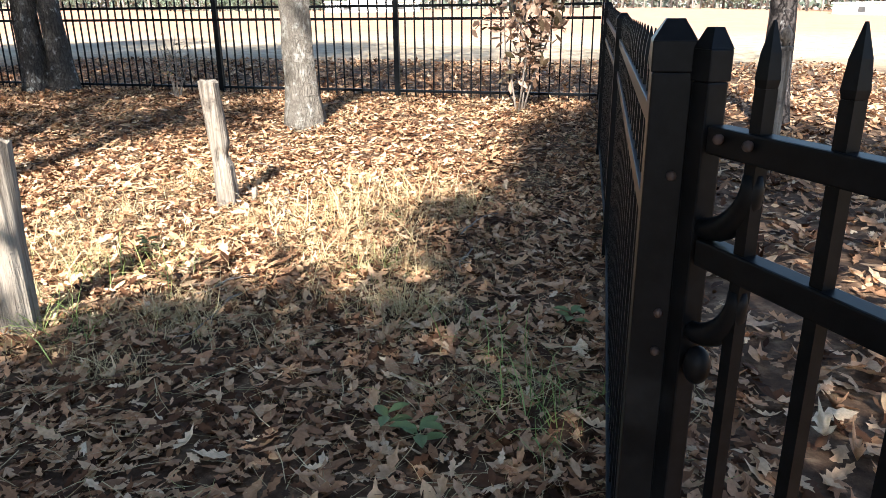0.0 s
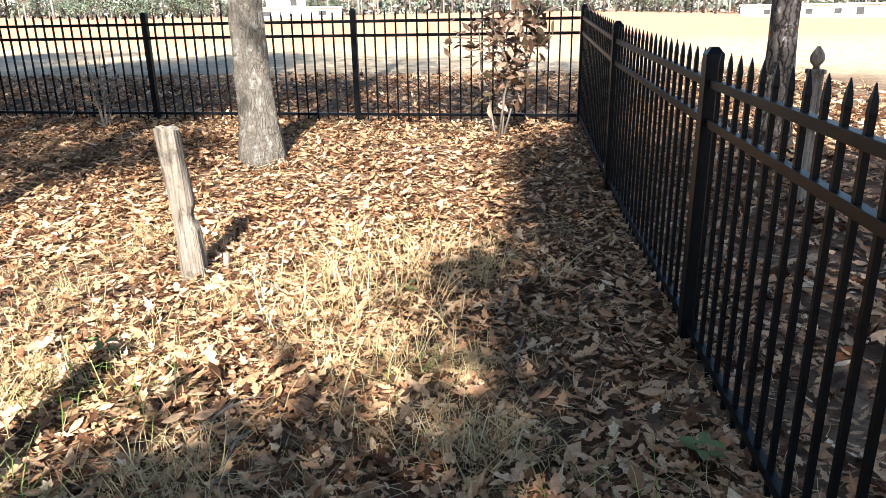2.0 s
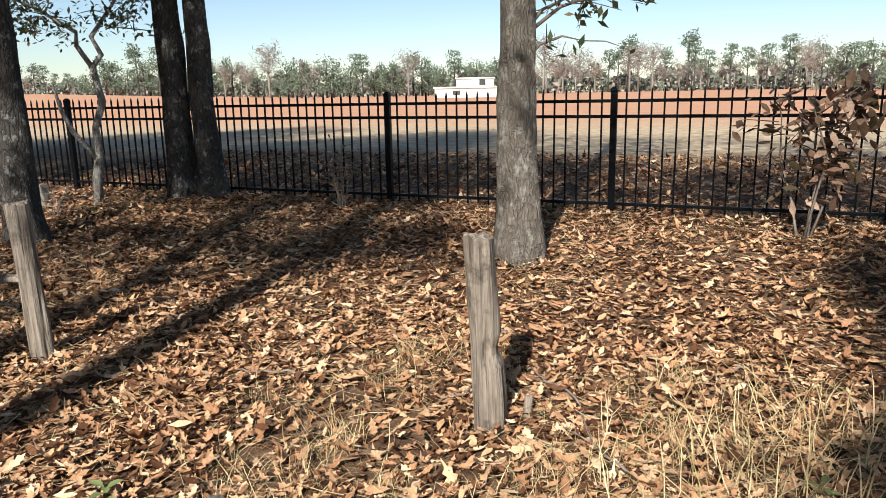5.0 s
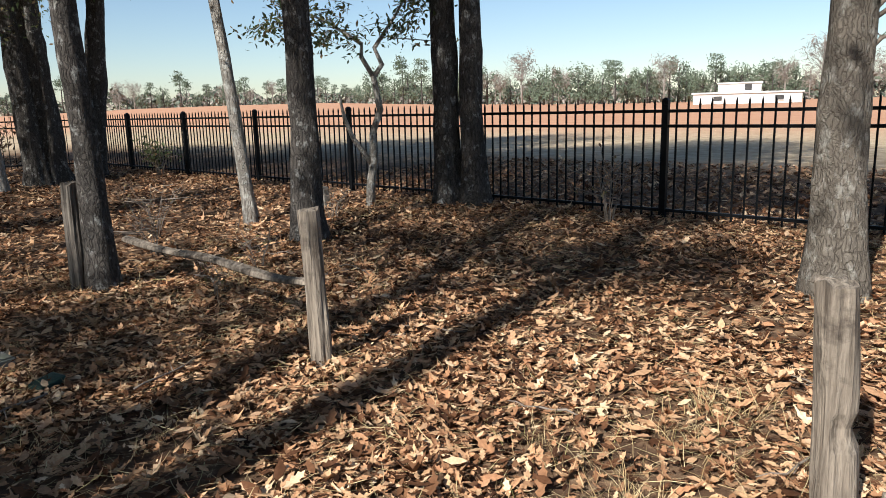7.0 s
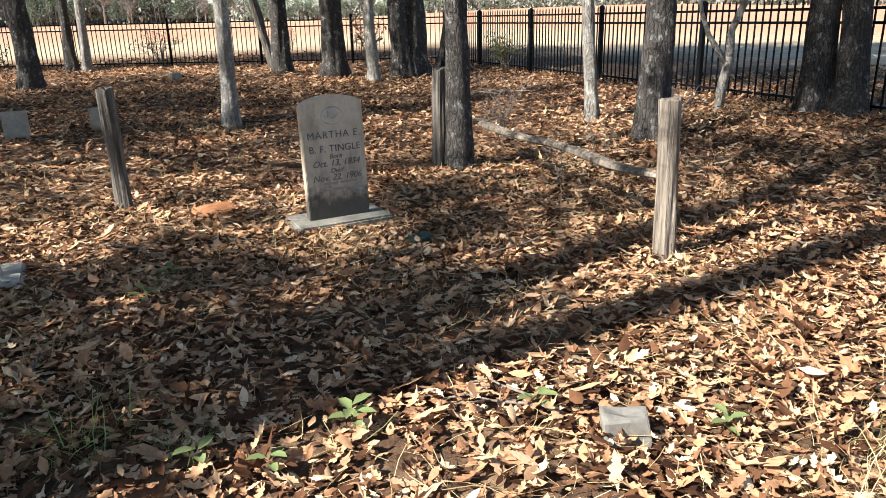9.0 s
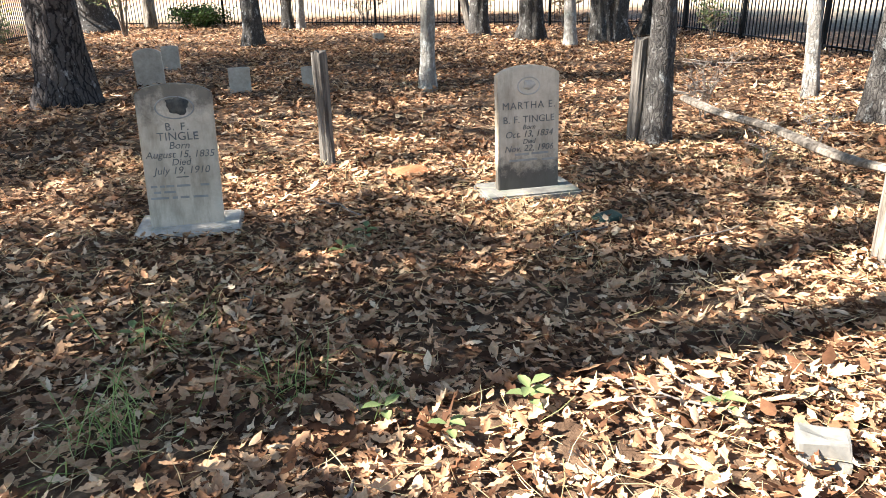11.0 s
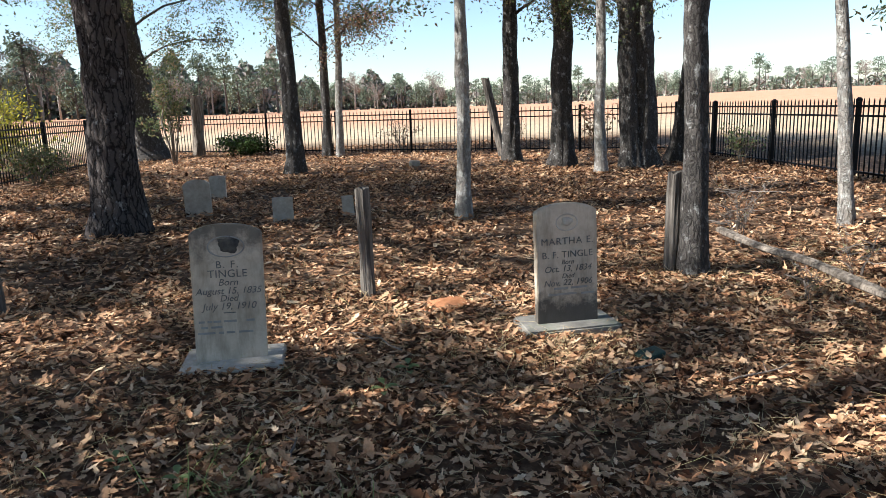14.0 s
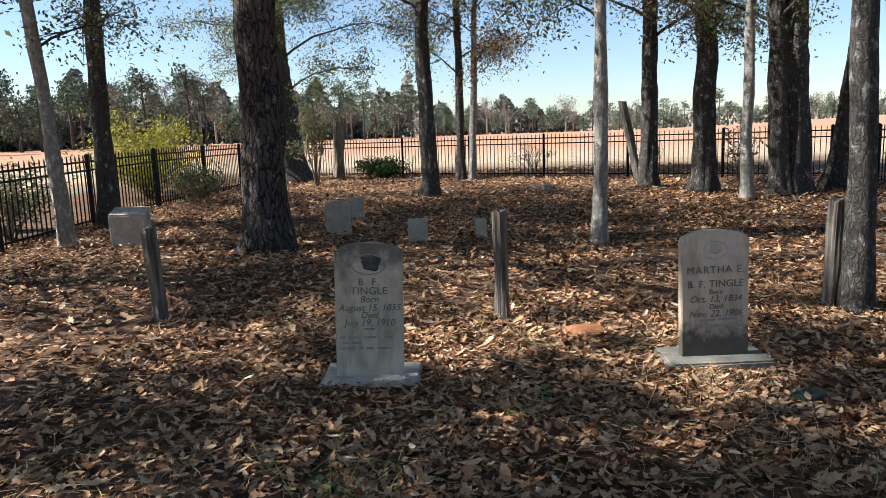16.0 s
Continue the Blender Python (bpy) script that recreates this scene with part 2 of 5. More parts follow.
def ground_material():
    m, n, l, b = mat("ground", 0.95, 0, 0.1)
    geo = n.new("ShaderNodeNewGeometry")
    sep = n.new("ShaderNodeSeparateXYZ")
    l.new(geo.outputs["Position"], sep.inputs[0])

    def math_node(op, a, c):
        k = n.new("ShaderNodeMath")
        k.operation = op
        for sock, v in zip(k.inputs, (a, c)):
            if isinstance(v, (int, float)):
                sock.default_value = v
            else:
                l.new(v, sock)
        return k.outputs[0]
    # distance from the burial ground's middle, as a rounded square
    dx = math_node("DIVIDE", math_node("ABSOLUTE", math_node("ADD", sep.outputs[0], 12.0), 0), 1.45)
    dy = math_node("ABSOLUTE", math_node("SUBTRACT", sep.outputs[1], 2.0), 0)
    far = math_node("MAXIMUM", dx, dy)
    wob = tex_noise(n, l, 0.35, 5, 0.6)
    far = math_node("ADD", far, math_node("MULTIPLY", math_node("SUBTRACT", wob.outputs[0], 0.5), 5.0))
    soil = tex_noise(n, l, 9, 10, 0.7)
    soil_c = ramp(n, [(0.3, (0.045, 0.027, 0.017)), (0.5, (0.12, 0.072, 0.044)), (0.7, (0.30, 0.20, 0.12))])
    l.new(soil.outputs[0], soil_c.inputs[0])
    turf = tex_noise(n, l, 2.5, 10, 0.75)
    turf_c = ramp(n, [(0.35, (0.29, 0.205, 0.125)), (0.5, (0.42, 0.325, 0.21)), (0.7, (0.60, 0.48, 0.345))])
    l.new(turf.outputs[0], turf_c.inputs[0])
    field = tex_noise(n, l, 0.5, 10, 0.75, (1, 4, 1))
    field_c = ramp(n, [(0.35, (0.38, 0.19, 0.105)), (0.5, (0.46, 0.25, 0.15)), (0.7, (0.50, 0.32, 0.205))])
    l.new(field.outputs[0], field_c.inputs[0])
    f1 = ramp(n, [(0.11, (0, 0, 0)), (0.155, (1, 1, 1))])
    l.new(math_node("DIVIDE", far, 100.0), f1.inputs[0])
    f2 = ramp(n, [(0.22, (0, 0, 0)), (0.36, (1, 1, 1))])
    l.new(math_node("DIVIDE", far, 100.0), f2.inputs[0])
    c = mix(n, l, f1.outputs[0], soil_c.outputs[0], turf_c.outputs[0])
    c = mix(n, l, f2.outputs[0], c, field_c.outputs[0])
    l.new(c, b.inputs["Base Color"])
    bump(n, l, b, soil.outputs[0], 0.8, 0.03)
    return m


GROUND = ground_material()

# ---------------------------------------------------------------- mesh helpers
def smooth(a, b, v):
    u = np.clip((v - a) / (b - a), 0, 1)
    return u * u * (3 - 2 * u)


def ground_z(x, y):
    """Height of the ground: a shallow rise to the north and west, then the open field."""
    x, y = np.asarray(x, float), np.asarray(y, float)
    z = 0.15 + 0.20 * np.maximum(smooth(4.6, 8.6, y), smooth(-7, -19, x))
    d = np.hypot(x + 2, y - 1.5)
    az = np.degrees(np.arctan2(-(x + 2), y - 1.5))
    rise = 0.95 - 1.9 * smooth(-2, -26, az) + 1.9 * smooth(30, 50, az) * (1 - smooth(55, 78, az))
    return z + rise * smooth(35, 180, d)


def gz(x, y):
    return float(ground_z(x, y))


def obj(name, verts, faces, material, parent=None, label="", shade=True):
    me = bpy.data.meshes.new(name)
    me.from_pydata(verts, [], faces)
    if shade:
        me.polygons.foreach_set("use_smooth", [True] * len(me.polygons))
    me.materials.append(material)
    me.update()
    ob = new(name, me)
    if parent is not None:
        ob.parent = parent
    if label:
        ob["label"] = label
    return ob


def part(name, bm, material, parent=None, label="", shade=False):
    me = bpy.data.meshes.new(name)
    bm.to_mesh(me)
    bm.free()
    if shade:
        me.polygons.foreach_set("use_smooth", [True] * len(me.polygons))
    me.materials.append(material)
    ob = new(name, me)
    if parent is not None:
        ob.parent = parent
    if label:
        ob["label"] = label
    return ob


def empty(name, x, y, z, rz=0, label="", category="", group="", kind=""):
    e = new(name)
    e.empty_display_size = 0.2
    e.matrix_basis = pose(x, y, z, 0, 0, rz)
    return tagged(e, label, category, group, kind)


def box(bm, sx, sy, sz, at=(0, 0, 0), bevel=0.0, turn=None):
    r = bmesh.ops.create_cube(bm, size=1)
    v = r["verts"]
    bmesh.ops.scale(bm, vec=(sx, sy, sz), verts=v)
    if turn is not None:
        bmesh.ops.rotate(bm, cent=(0, 0, 0), matrix=turn.to_3x3(), verts=v)
    bmesh.ops.translate(bm, vec=at, verts=v)
    if bevel:
        ed = list({e for q in v for e in q.link_edges})
        bmesh.ops.bevel(bm, geom=ed, offset=bevel, segments=2, affect="EDGES", profile=0.6)
    return v


def box_bm(*a, **k):
    bm = bmesh.new()
    box(bm, *a, **k)
    return bm


def tube(points, radii, sides=8, rough=0.0, seed=0, verts=None, faces=None, cap=True):
    """A tapered, uneven tube along points; adds to verts and faces."""
    verts = [] if verts is None else verts
    faces = [] if faces is None else faces
    base = len(verts)
    pts = [Vector(p) for p in points]
    for i, p in enumerate(pts):
        d = (pts[min(i + 1, len(pts) - 1)] - pts[max(i - 1, 0)]).normalized()
        a = d.cross(Vector((0.3, 1, 0.1))).normalized()
        c = d.cross(a).normalized()
        for k in range(sides):
            t = 2 * math.pi * k / sides
            r = radii[i]
            if rough:
                r *= 1 + rough * noise.noise(Vector((math.cos(t) * 2.2 + seed, math.sin(t) * 2.2, p.z * 1.3)))
                r *= 1 + 0.55 * rough * noise.noise(Vector((math.cos(t) * 9 + seed, math.sin(t) * 9, p.z * 3)))
            q = p + (a * math.cos(t) + c * math.sin(t)) * r
            verts.append(tuple(q))
    n = len(pts)
    for i in range(n - 1):
        for k in range(sides):
            k2 = (k + 1) % sides
            faces.append((base + i * sides + k, base + i * sides + k2, base + (i + 1) * sides + k2, base + (i + 1) * sides + k))
    if cap:
        faces.append(tuple(base + (n - 1) * sides + k for k in range(sides)))
        faces.append(tuple(base + k for k in reversed(range(sides))))
    return verts, faces


def scatter(name, shape_v, shape_f, pos, yaw, tilt, roll, size, material, parent=None, curl=None, label="", kind="", category=""):
    """One mesh of many copies of a small shape, each turned and scaled on its own."""
    sv = np.asarray(shape_v, float)
    n, k = len(pos), len(sv)
    p = np.repeat(sv[None], n, 0)
    if curl is not None:
        rr = p[:, :, 0] ** 2
        p[:, :, 2] += curl[:, None] * rr + 0.8 * curl[:, None] * np.abs(p[:, :, 1])
    p *= np.asarray(size)[:, None, None]

    def rot(q, ax, ang):
        c, s = np.cos(ang)[:, None], np.sin(ang)[:, None]
        i, j = [(1, 2), (2, 0), (0, 1)][ax]
        a, b = q[:, :, i].copy(), q[:, :, j].copy()
        q[:, :, i], q[:, :, j] = c * a - s * b, s * a + c * b
    rot(p, 0, np.asarray(roll))
    rot(p, 1, np.asarray(tilt))
    rot(p, 2, np.asarray(yaw))
    p += np.asarray(pos)[:, None, :]
    fl = [len(f) for f in shape_f]
    loops = np.concatenate([np.asarray(f) for f in shape_f])
    allloops = (loops[None] + (np.arange(n) * k)[:, None]).ravel()
    starts = np.cumsum([0] + fl[:-1])
    allstarts = (starts[None] + (np.arange(n) * len(loops))[:, None]).ravel()
    me = bpy.data.meshes.new(name)
    me.vertices.add(n * k)
    me.vertices.foreach_set("co", p.ravel())
    me.loops.add(len(allloops))
    me.loops.foreach_set("vertex_index", allloops.astype(np.int32))
    me.polygons.add(len(allstarts))
    me.polygons.foreach_set("loop_start", allstarts.astype(np.int32))
    me.update(calc_edges=True)
    me.materials.append(material)
    ob = new(name, me)
    if parent is not None:
        ob.parent = parent
    return tagged(ob, label, category, "", kind)


rng = np.random.default_rng(7)
# lobed oak leaf, one unit long: a midrib and deep lobes on each side
_half = [(-0.36, 0.05), (-0.24, 0.155), (-0.13, 0.09), (0.04, 0.215), (0.13, 0.11), (0.29, 0.155), (0.36, 0.06)]
LOBED_V = [(-0.6, 0, 0)] + [(a, b, 0) for a, b in _half] + [(0.5, 0, 0)] + [(a, -b, 0) for a, b in reversed(_half)] + [(0.0, 0, 0)]
LOBED_F = [(0, 1, 16), (1, 2, 3, 16), (3, 4, 5, 16), (5, 6, 7, 16), (7, 8, 16), (16, 8, 9), (16, 9, 10, 11), (16, 11, 12, 13), (16, 13, 14, 15), (16, 15, 0)]
LEAF_V = [(-0.5, 0, 0), (-0.1, 0.2, 0.03), (0.25, 0.14, 0.02), (0.5, 0, -0.04), (0.25, -0.14, 0.02), (-0.1, -0.2, 0.03)]
LEAF_F = [(0, 1, 2, 3), (0, 3, 4, 5)]
SMALL_V = [(-0.5, 0, 0), (0.05, 0.24, 0.05), (0.5, 0, 0), (0.05, -0.24, 0.05)]
SMALL_F = [(0, 1, 2), (0, 2, 3)]
BLADE_V = [(0, -0.009, 0), (0, 0.009, 0), (0.10, 0.008, 0.42), (0.10, -0.008, 0.42), (0.38, 0.005, 0.74), (0.38, -0.005, 0.74), (0.75, 0, 0.85)]
BLADE_F = [(0, 1, 2, 3), (3, 2, 4, 5), (5, 4, 6)]

# ---------------------------------------------------------------- ground
def axis(near_lo, near_hi, step, far):
    a = list(np.arange(near_lo, near_hi + 1e-6, step))
    s = step
    while a[-1] < far:
        s *= 1.35
        a.append(a[-1] + s)
    s = step
    lo = []
    x = near_lo
    while x > -far:
        s *= 1.35
        x -= s
        lo.append(x)
    return np.array(lo[::-1] + a)


gx, gy = axis(-31, 6, 0.2, 1500), axis(-14, 16, 0.2, 1500)
GX, GY = np.meshgrid(gx, gy)
GZ = ground_z(GX, GY)
for a in np.ndindex(GX.shape):
    if -31 < GX[a] < 6 and -14 < GY[a] < 16:
        GZ[a] += 0.028 * noise.noise((GX[a] * 0.9, GY[a] * 0.9, 0)) + 0.015 * noise.noise((GX[a] * 3, GY[a] * 3, 4))
nx, ny = len(gx), len(gy)
gf = [(j * nx + i, j * nx + i + 1, (j + 1) * nx + i + 1, (j + 1) * nx + i) for j in range(ny - 1) for i in range(nx - 1)]
ground = obj("ground", np.stack([GX, GY, GZ], -1).reshape(-1, 3).tolist(), gf, GROUND)
tagged(ground, "leaf-strewn brown soil running out to a tan mown field", "ground", "", "structure")

# ---------------------------------------------------------------- fence
POST_H, PANEL, TOP = 1.30, 2.5, 1.24


def cap_post(bm, w, h):
    box(bm, w, w, h - 0.045, (0, 0, (h - 0.045) / 2 - 0.1 + 0.05), 0.003)
    z0 = h - 0.095
    box(bm, w + 0.003, w + 0.003, 0.040, (0, 0, z0 + 0.02), 0.002)
    v = box(bm, w + 0.003, w + 0.003, 0.026, (0, 0, z0 + 0.053))
    for q in v:
        if q.co.z > z0 + 0.05:
            q.co.x *= 0.42
            q.co.y *= 0.42



def picket_bm(h, w=0.0165):
    bm = bmesh.new()
    v = box(bm, w, w, h - 0.075, (0, 0, (h - 0.075) / 2))
    # pressed spear point
    rings = [(0.62, 0), (0.85, 0.012), (0.95, 0.02), (0.75, 0.05), (0.12, 0.085)]
    prev = None
    for k, dz in rings:
        cur = [bm.verts.new((sx * w * 0.5 * k * 1.15, sy * w * 0.5 * k * 1.15, h - 0.085 + dz)) for sx, sy in ((-1, -1), (1, -1), (1, 1), (-1, 1))]
        if prev:
            for i in range(4):
                bm.faces.new((prev[i], prev[(i + 1) % 4], cur[(i + 1) % 4], cur[i]))
        prev = cur
    bm.faces.new(prev)
    return bm


def mesh_of(bm, name, material):
    me = bpy.data.meshes.new(name)
    bm.to_mesh(me)
    bm.free()
    me.materials.append(material)
    return me


PICKET = mesh_of(picket_bm(TOP - 0.03), "picket", BLACK_METAL)
PICKET_LONG = mesh_of(picket_bm(1.205, 0.018), "gate_picket", BLACK_METAL)
_bm = bmesh.new()
cap_post(_bm, 0.064, POST_H)
POST = mesh_of(_bm, "post", BLACK_METAL)


def fence_post(x, y, rz):
    ob = new("fence_post", POST)
    ob.matrix_basis = pose(x, y, gz(x, y) - 0.02, 0, 0, rz)
    return tagged(ob, "square black steel fence post with a pyramid cap", "fence post", "posts of the steel fence")


def fence_panel(x0, y0, x1, y1):
    length = math.hypot(x1 - x0, y1 - y0)
    z0, z1 = gz(x0, y0), gz(x1, y1)
    rz = math.degrees(math.atan2(y1 - y0, x1 - x0))
    e = empty("picket_fence", x0, y0, z0, rz, "black steel fence panel with speared pickets and three rails", "fence", "panels of the steel fence")
    slope = (z1 - z0) / length
    for h in (1.115, 0.965, 0.10):
        bm = bmesh.new()
        v = box(bm, length - 0.07, 0.03, 0.032, (length / 2, 0, h), 0.002)
        for q in bm.verts:
            q.co.z += slope * q.co.x
        part("rail", bm, BLACK_METAL, e)
    n = max(2, round(length / 0.122))
    for i in range(1, n):
        a = length * i / n
        p = new("picket", PICKET)
        p.parent = e
        p.location = (a, 0, 0.03 + slope * a)
    return e


def fence_run(points):
    for (x0, y0), (x1, y1) in zip(points, points[1:]):
        fence_panel(x0, y0, x1, y1)


north = [(-2.5 * i, 8.72 + 0.15 * i) for i in range(8)] + [(-19.7, 9.9)]
west_a, west_b = Vector((-19.7, 9.9)), Vector((-27.6, -5.25))
west = [tuple(west_a.lerp(west_b, i / 7)) for i in range(8)]
south = [(-27.6, -5.25), (-25.0, -5.25), (-22.3, -5.25), (-19.6, -5.25), (-16.9, -5.25), (-14.3, -5.25), (-11.8, -5.25), (-9.3, -5.25), (-6.8, -5.25)]
east = [(0.0, 8.72), (0.03, 6.15), (0.09, 3.68), (0.09, 1.01)]
for run in (north, west, south, east):
    fence_run(run)
for p in north + west[1:] + south[1:] + east[1:-1]:
    fence_post(*p, 0)


def gate():
    gp = empty("gate_post", 0.09, 1.01, gz(0.1, 1.0), 0, "heavy black steel gate post with pyramid cap and latch bracket", "gate post")
    bm = bmesh.new()
    cap_post(bm, 0.052, 1.29)
    part("post", bm, BLACK_METAL, gp)
    bm = box_bm(0.012, 0.05, 0.16, (0.033, -0.006, 0.98), 0.004)
    part("latch_plate", bm, BLACK_METAL, gp)
    for z in (1.06, 0.86, 0.80):
        bm = bmesh.new()
        bmesh.ops.create_uvsphere(bm, u_segments=10, v_segments=6, radius=0.007)
        bmesh.ops.translate(bm, vec=(0.010, -0.028, z), verts=bm.verts)
        part("bolt", bm, RUST, gp, "rusty bolt head", True)
    ang = math.degrees(math.atan2(-0.85, 0.53))
    e = empty("metal_gate", 0.136, 0.978, gz(0.15, 0.96), ang, "black steel gate leaf with speared pickets, standing shut", "gate")
    bm = bmesh.new()
    cap_post(bm, 0.032, 1.28)
    part("stile", bm, BLACK_METAL, e)
    for h in (1.115, 0.965, 0.12):
        part("rail", box_bm(1.10, 0.03, 0.036, (0.572, 0, h), 0.003), BLACK_METAL, e)
    for i in range(8):
        p = new("picket", PICKET_LONG)
        p.parent = e
        p.location = (0.096 + 0.118 * i, 0, 0.055)
    for h in (1.09, 0.94):
        pts = [(0.01 + 0.085 * math.sin(t), 0.0, h - 0.02 - 0.075 * math.cos(t)) for t in np.linspace(0, 1.75, 9)]
        v, f = tube(pts, [0.013, 0.015, 0.017, 0.018, 0.018, 0.017, 0.016, 0.014, 0.012], 10)
        obj("scroll_bracket", v, f, BLACK_METAL, e)
    bm = bmesh.new()
    bmesh.ops.create_uvsphere(bm, u_segments=12, v_segments=8, radius=0.024)
    bmesh.ops.scale(bm, vec=(0.8, 0.8, 1.2), verts=bm.verts)
    bmesh.ops.translate(bm, vec=(0.035, 0, 0.80), verts=bm.verts)
    part("latch_knob", bm, BLACK_METAL, e, "", True)
    for dx in (0.07, 0.12):
        bm = bmesh.new()
        bmesh.ops.create_uvsphere(bm, u_segments=10, v_segments=6, radius=0.007)
        bmesh.ops.translate(bm, vec=(dx - 0.02, -0.02, 1.12), verts=bm.verts)
        part("bolt", bm, RUST, e, "worn bolt head", True)


gate()

# ---------------------------------------------------------------- trees
def limb_leaves(pts, count, spread, rg):
    """Leaf places round the outer part of a limb."""
    pts = np.array(pts)
    t = rg.uniform(0.25, 1.0, count) * (len(pts) - 1)
    i = np.minimum(t.astype(int), len(pts) - 2)
    f = (t - i)[:, None]
    p = pts[i] * (1 - f) + pts[i + 1] * f
    return p + rg.normal(0, spread, (count, 3)) * np.array([1, 1, 0.95])


def tree(x, y, r, height=11.0, lean=(0, 0), bark=None, label="", limbs=6, low=3.4, reach=2.6, leaves=1400, leaf=0.095, flare=1.5,
         leafmat=None, seed=1, twin=None, crown_low=6.0, crown=2200, wiggle=0.06, name="tree", droop=0.3, crown_r=2.4, clumps=(), sprays=(), thick=5):
    rg = np.random.default_rng(seed)
    e = empty(name, x, y, gz(x, y), 0, label, "tree")
    if leaves >= 1200:
        leaves, leaf = int(leaves * 2.3), leaf * 0.74

    def stem(ox, oy, rr, ln, hh, sd):
        n = int(hh / 0.22)
        pts, rad = [], []
        for i in range(n + 1):
            h = hh * i / n - 0.12
            w = wiggle * min(1, h / 3)
            pts.append((ox + ln[0] * h + w * noise.noise((h * 0.5, sd, 1)), oy + ln[1] * h + w * noise.noise((h * 0.5, sd, 9)), h))
            fl = 1 + (flare - 1) * math.exp(-max(h, 0) / 0.16) + 0.05 * math.exp(-max(h, 0) / 0.6)
            rad.append(rr * fl * (1 - 0.72 * i / n))
        v, f = tube(pts, rad, 30 if rr > 0.12 else 18, 0.24, sd)
        obj("trunk", v, f, bark, e)
        return pts
    stems = [stem(0, 0, r, lean, height, seed * 3.1)]
    if twin:
        stems.append(stem(twin[0], twin[1], twin[2], (twin[3], twin[4]), height * 0.92, seed * 5.7))
    lv = []
    for k in range(limbs):
        bv, bf = [], []
        st = stems[k % len(stems)]
        h = low + (height * 0.75 - low) * (k / max(1, limbs - 1)) ** 1.3
        i = min(len(st) - 2, int(h / height * len(st)))
        p = Vector(st[i])
        a = k * 2.4 + seed + rg.uniform(-0.4, 0.4)
        L = reach * rg.uniform(0.7, 1.15)
        pts = []
        for s in np.linspace(0, 1, 8):
            rise = 0.75 * s - droop * 1.7 * s * s
            pts.append(p + Vector((math.cos(a + 0.5 * s) * L * s, math.sin(a + 0.5 * s) * L * s, L * rise)) + Vector(rg.normal(0, 0.05, 3)) * s)
        r0 = min(0.042, max(0.016, r * 0.2))
        tube(pts, [r0 * (1 - 0.85 * s) for s in np.linspace(0, 1, 8)], 7, 0, 0, bv, bf)
        for q in range(8):
            j = int(rg.integers(2, 7))
            b0 = pts[j]
            d = Vector(rg.normal(0, 1, 3)); d.z = d.z * 0.5 - 0.1
            d = d.normalized() * L * rg.uniform(0.2, 0.45)
            tw = [b0 + d * s + Vector((0, 0, -0.12 * s * s * L * 0.3)) for s in np.linspace(0, 1, 4)]
            tube(tw, [0.012, 0.009, 0.006, 0.003], 4, 0, 0, bv, bf)
            lv.append(limb_leaves([tuple(t) for t in tw], leaves // (limbs * 6), 0.2, rg))
        lv.append(limb_leaves([tuple(t) for t in pts], leaves // (limbs * 6), 0.3, rg))
        obj("limb", bv, bf, BARK_DARK, e)
    for sx, sy, sz, cn in sprays:
        bv, bf = [], []
        p0 = Vector(stems[0][min(len(stems[0]) - 2, int((sz - 0.35 * math.hypot(sx, sy) + 0.1) / height * len(stems[0])))])
        q0 = Vector((sx, sy, sz))
        pts = [p0, p0.lerp(q0, 0.35) + Vector((0, 0, 0.12)), p0.lerp(q0, 0.7) + Vector((0, 0, 0.1)), q0]
        tube(pts, [0.018, 0.013, 0.008, 0.003], 6, 0, 0, bv, bf)
        for q in range(6):
            b0 = pts[1].lerp(q0, rg.uniform(0, 1))
            d = Vector((*rg.normal(0, 0.22, 2), rg.uniform(-0.22, 0.12)))
            tube([b0, b0 + d * 0.5 + Vector((0, 0, 0.03)), b0 + d], [0.006, 0.004, 0.002], 4, 0, 0, bv, bf)
            lv.append(limb_leaves([tuple(b0), tuple(b0 + d * 0.5), tuple(b0 + d)], cn // 6, 0.035, rg))
        obj("limb", bv, bf, TWIG, e)
    # added leaf clumps, each hung so its shade lands at ground point (tx, ty)
    for tx, ty, cr, cn in clumps:
        bv, bf = [], []
        h = (ty - y) / 1.376
        c = np.array([tx - x + 0.072 * h, ty - y - 1.376 * h, h])
        lv.append(c + rg.normal(0, cr, (cn, 3)) * np.array([1, 0.8, 0.8]))
        p0 = Vector(stems[0][min(len(stems[0]) - 3, int(max(1.0, h - 1.2) / height * len(stems[0])))])
        tube([p0, p0.lerp(Vector(c), 0.5) + Vector((0, 0, 0.15)), Vector(c)], [0.04, 0.025, 0.008], 6, 0, 0, bv, bf)
        obj("limb", bv, bf, BARK_DARK, e)
    # crown mostly above the view; thick multiplies its leaves to block sky light
    if crown:
        top = Vector(stems[0][-3])
        cl = []
        for q in range(30):
            c = np.array([top.x, top.y, rg.uniform(crown_low, height)]) + np.array([*rg.normal(0, crown_r * 0.6, 2), 0])
            cl.append(c + rg.normal(0, 0.6, (crown * thick // 30, 3)))
        C = np.concatenate(cl)
        n = len(C)
        scatter("crown", SMALL_V, SMALL_F, C, rg.uniform(0, 6.3, n), rg.normal(0, 0.6, n), rg.normal(0, 0.6, n), rg.uniform(0.7, 1.4, n) * 0.15, leafmat or OAK_LEAF, e)
    if lv:
        P = np.concatenate(lv)
        n = len(P)
        scatter("foliage", SMALL_V, SMALL_F, P, rg.uniform(0, 6.3, n), rg.normal(0, 0.7, n), rg.normal(0, 0.7, n), rg.uniform(0.7, 1.4, n) * leaf, leafmat or OAK_LEAF, e)
    return e


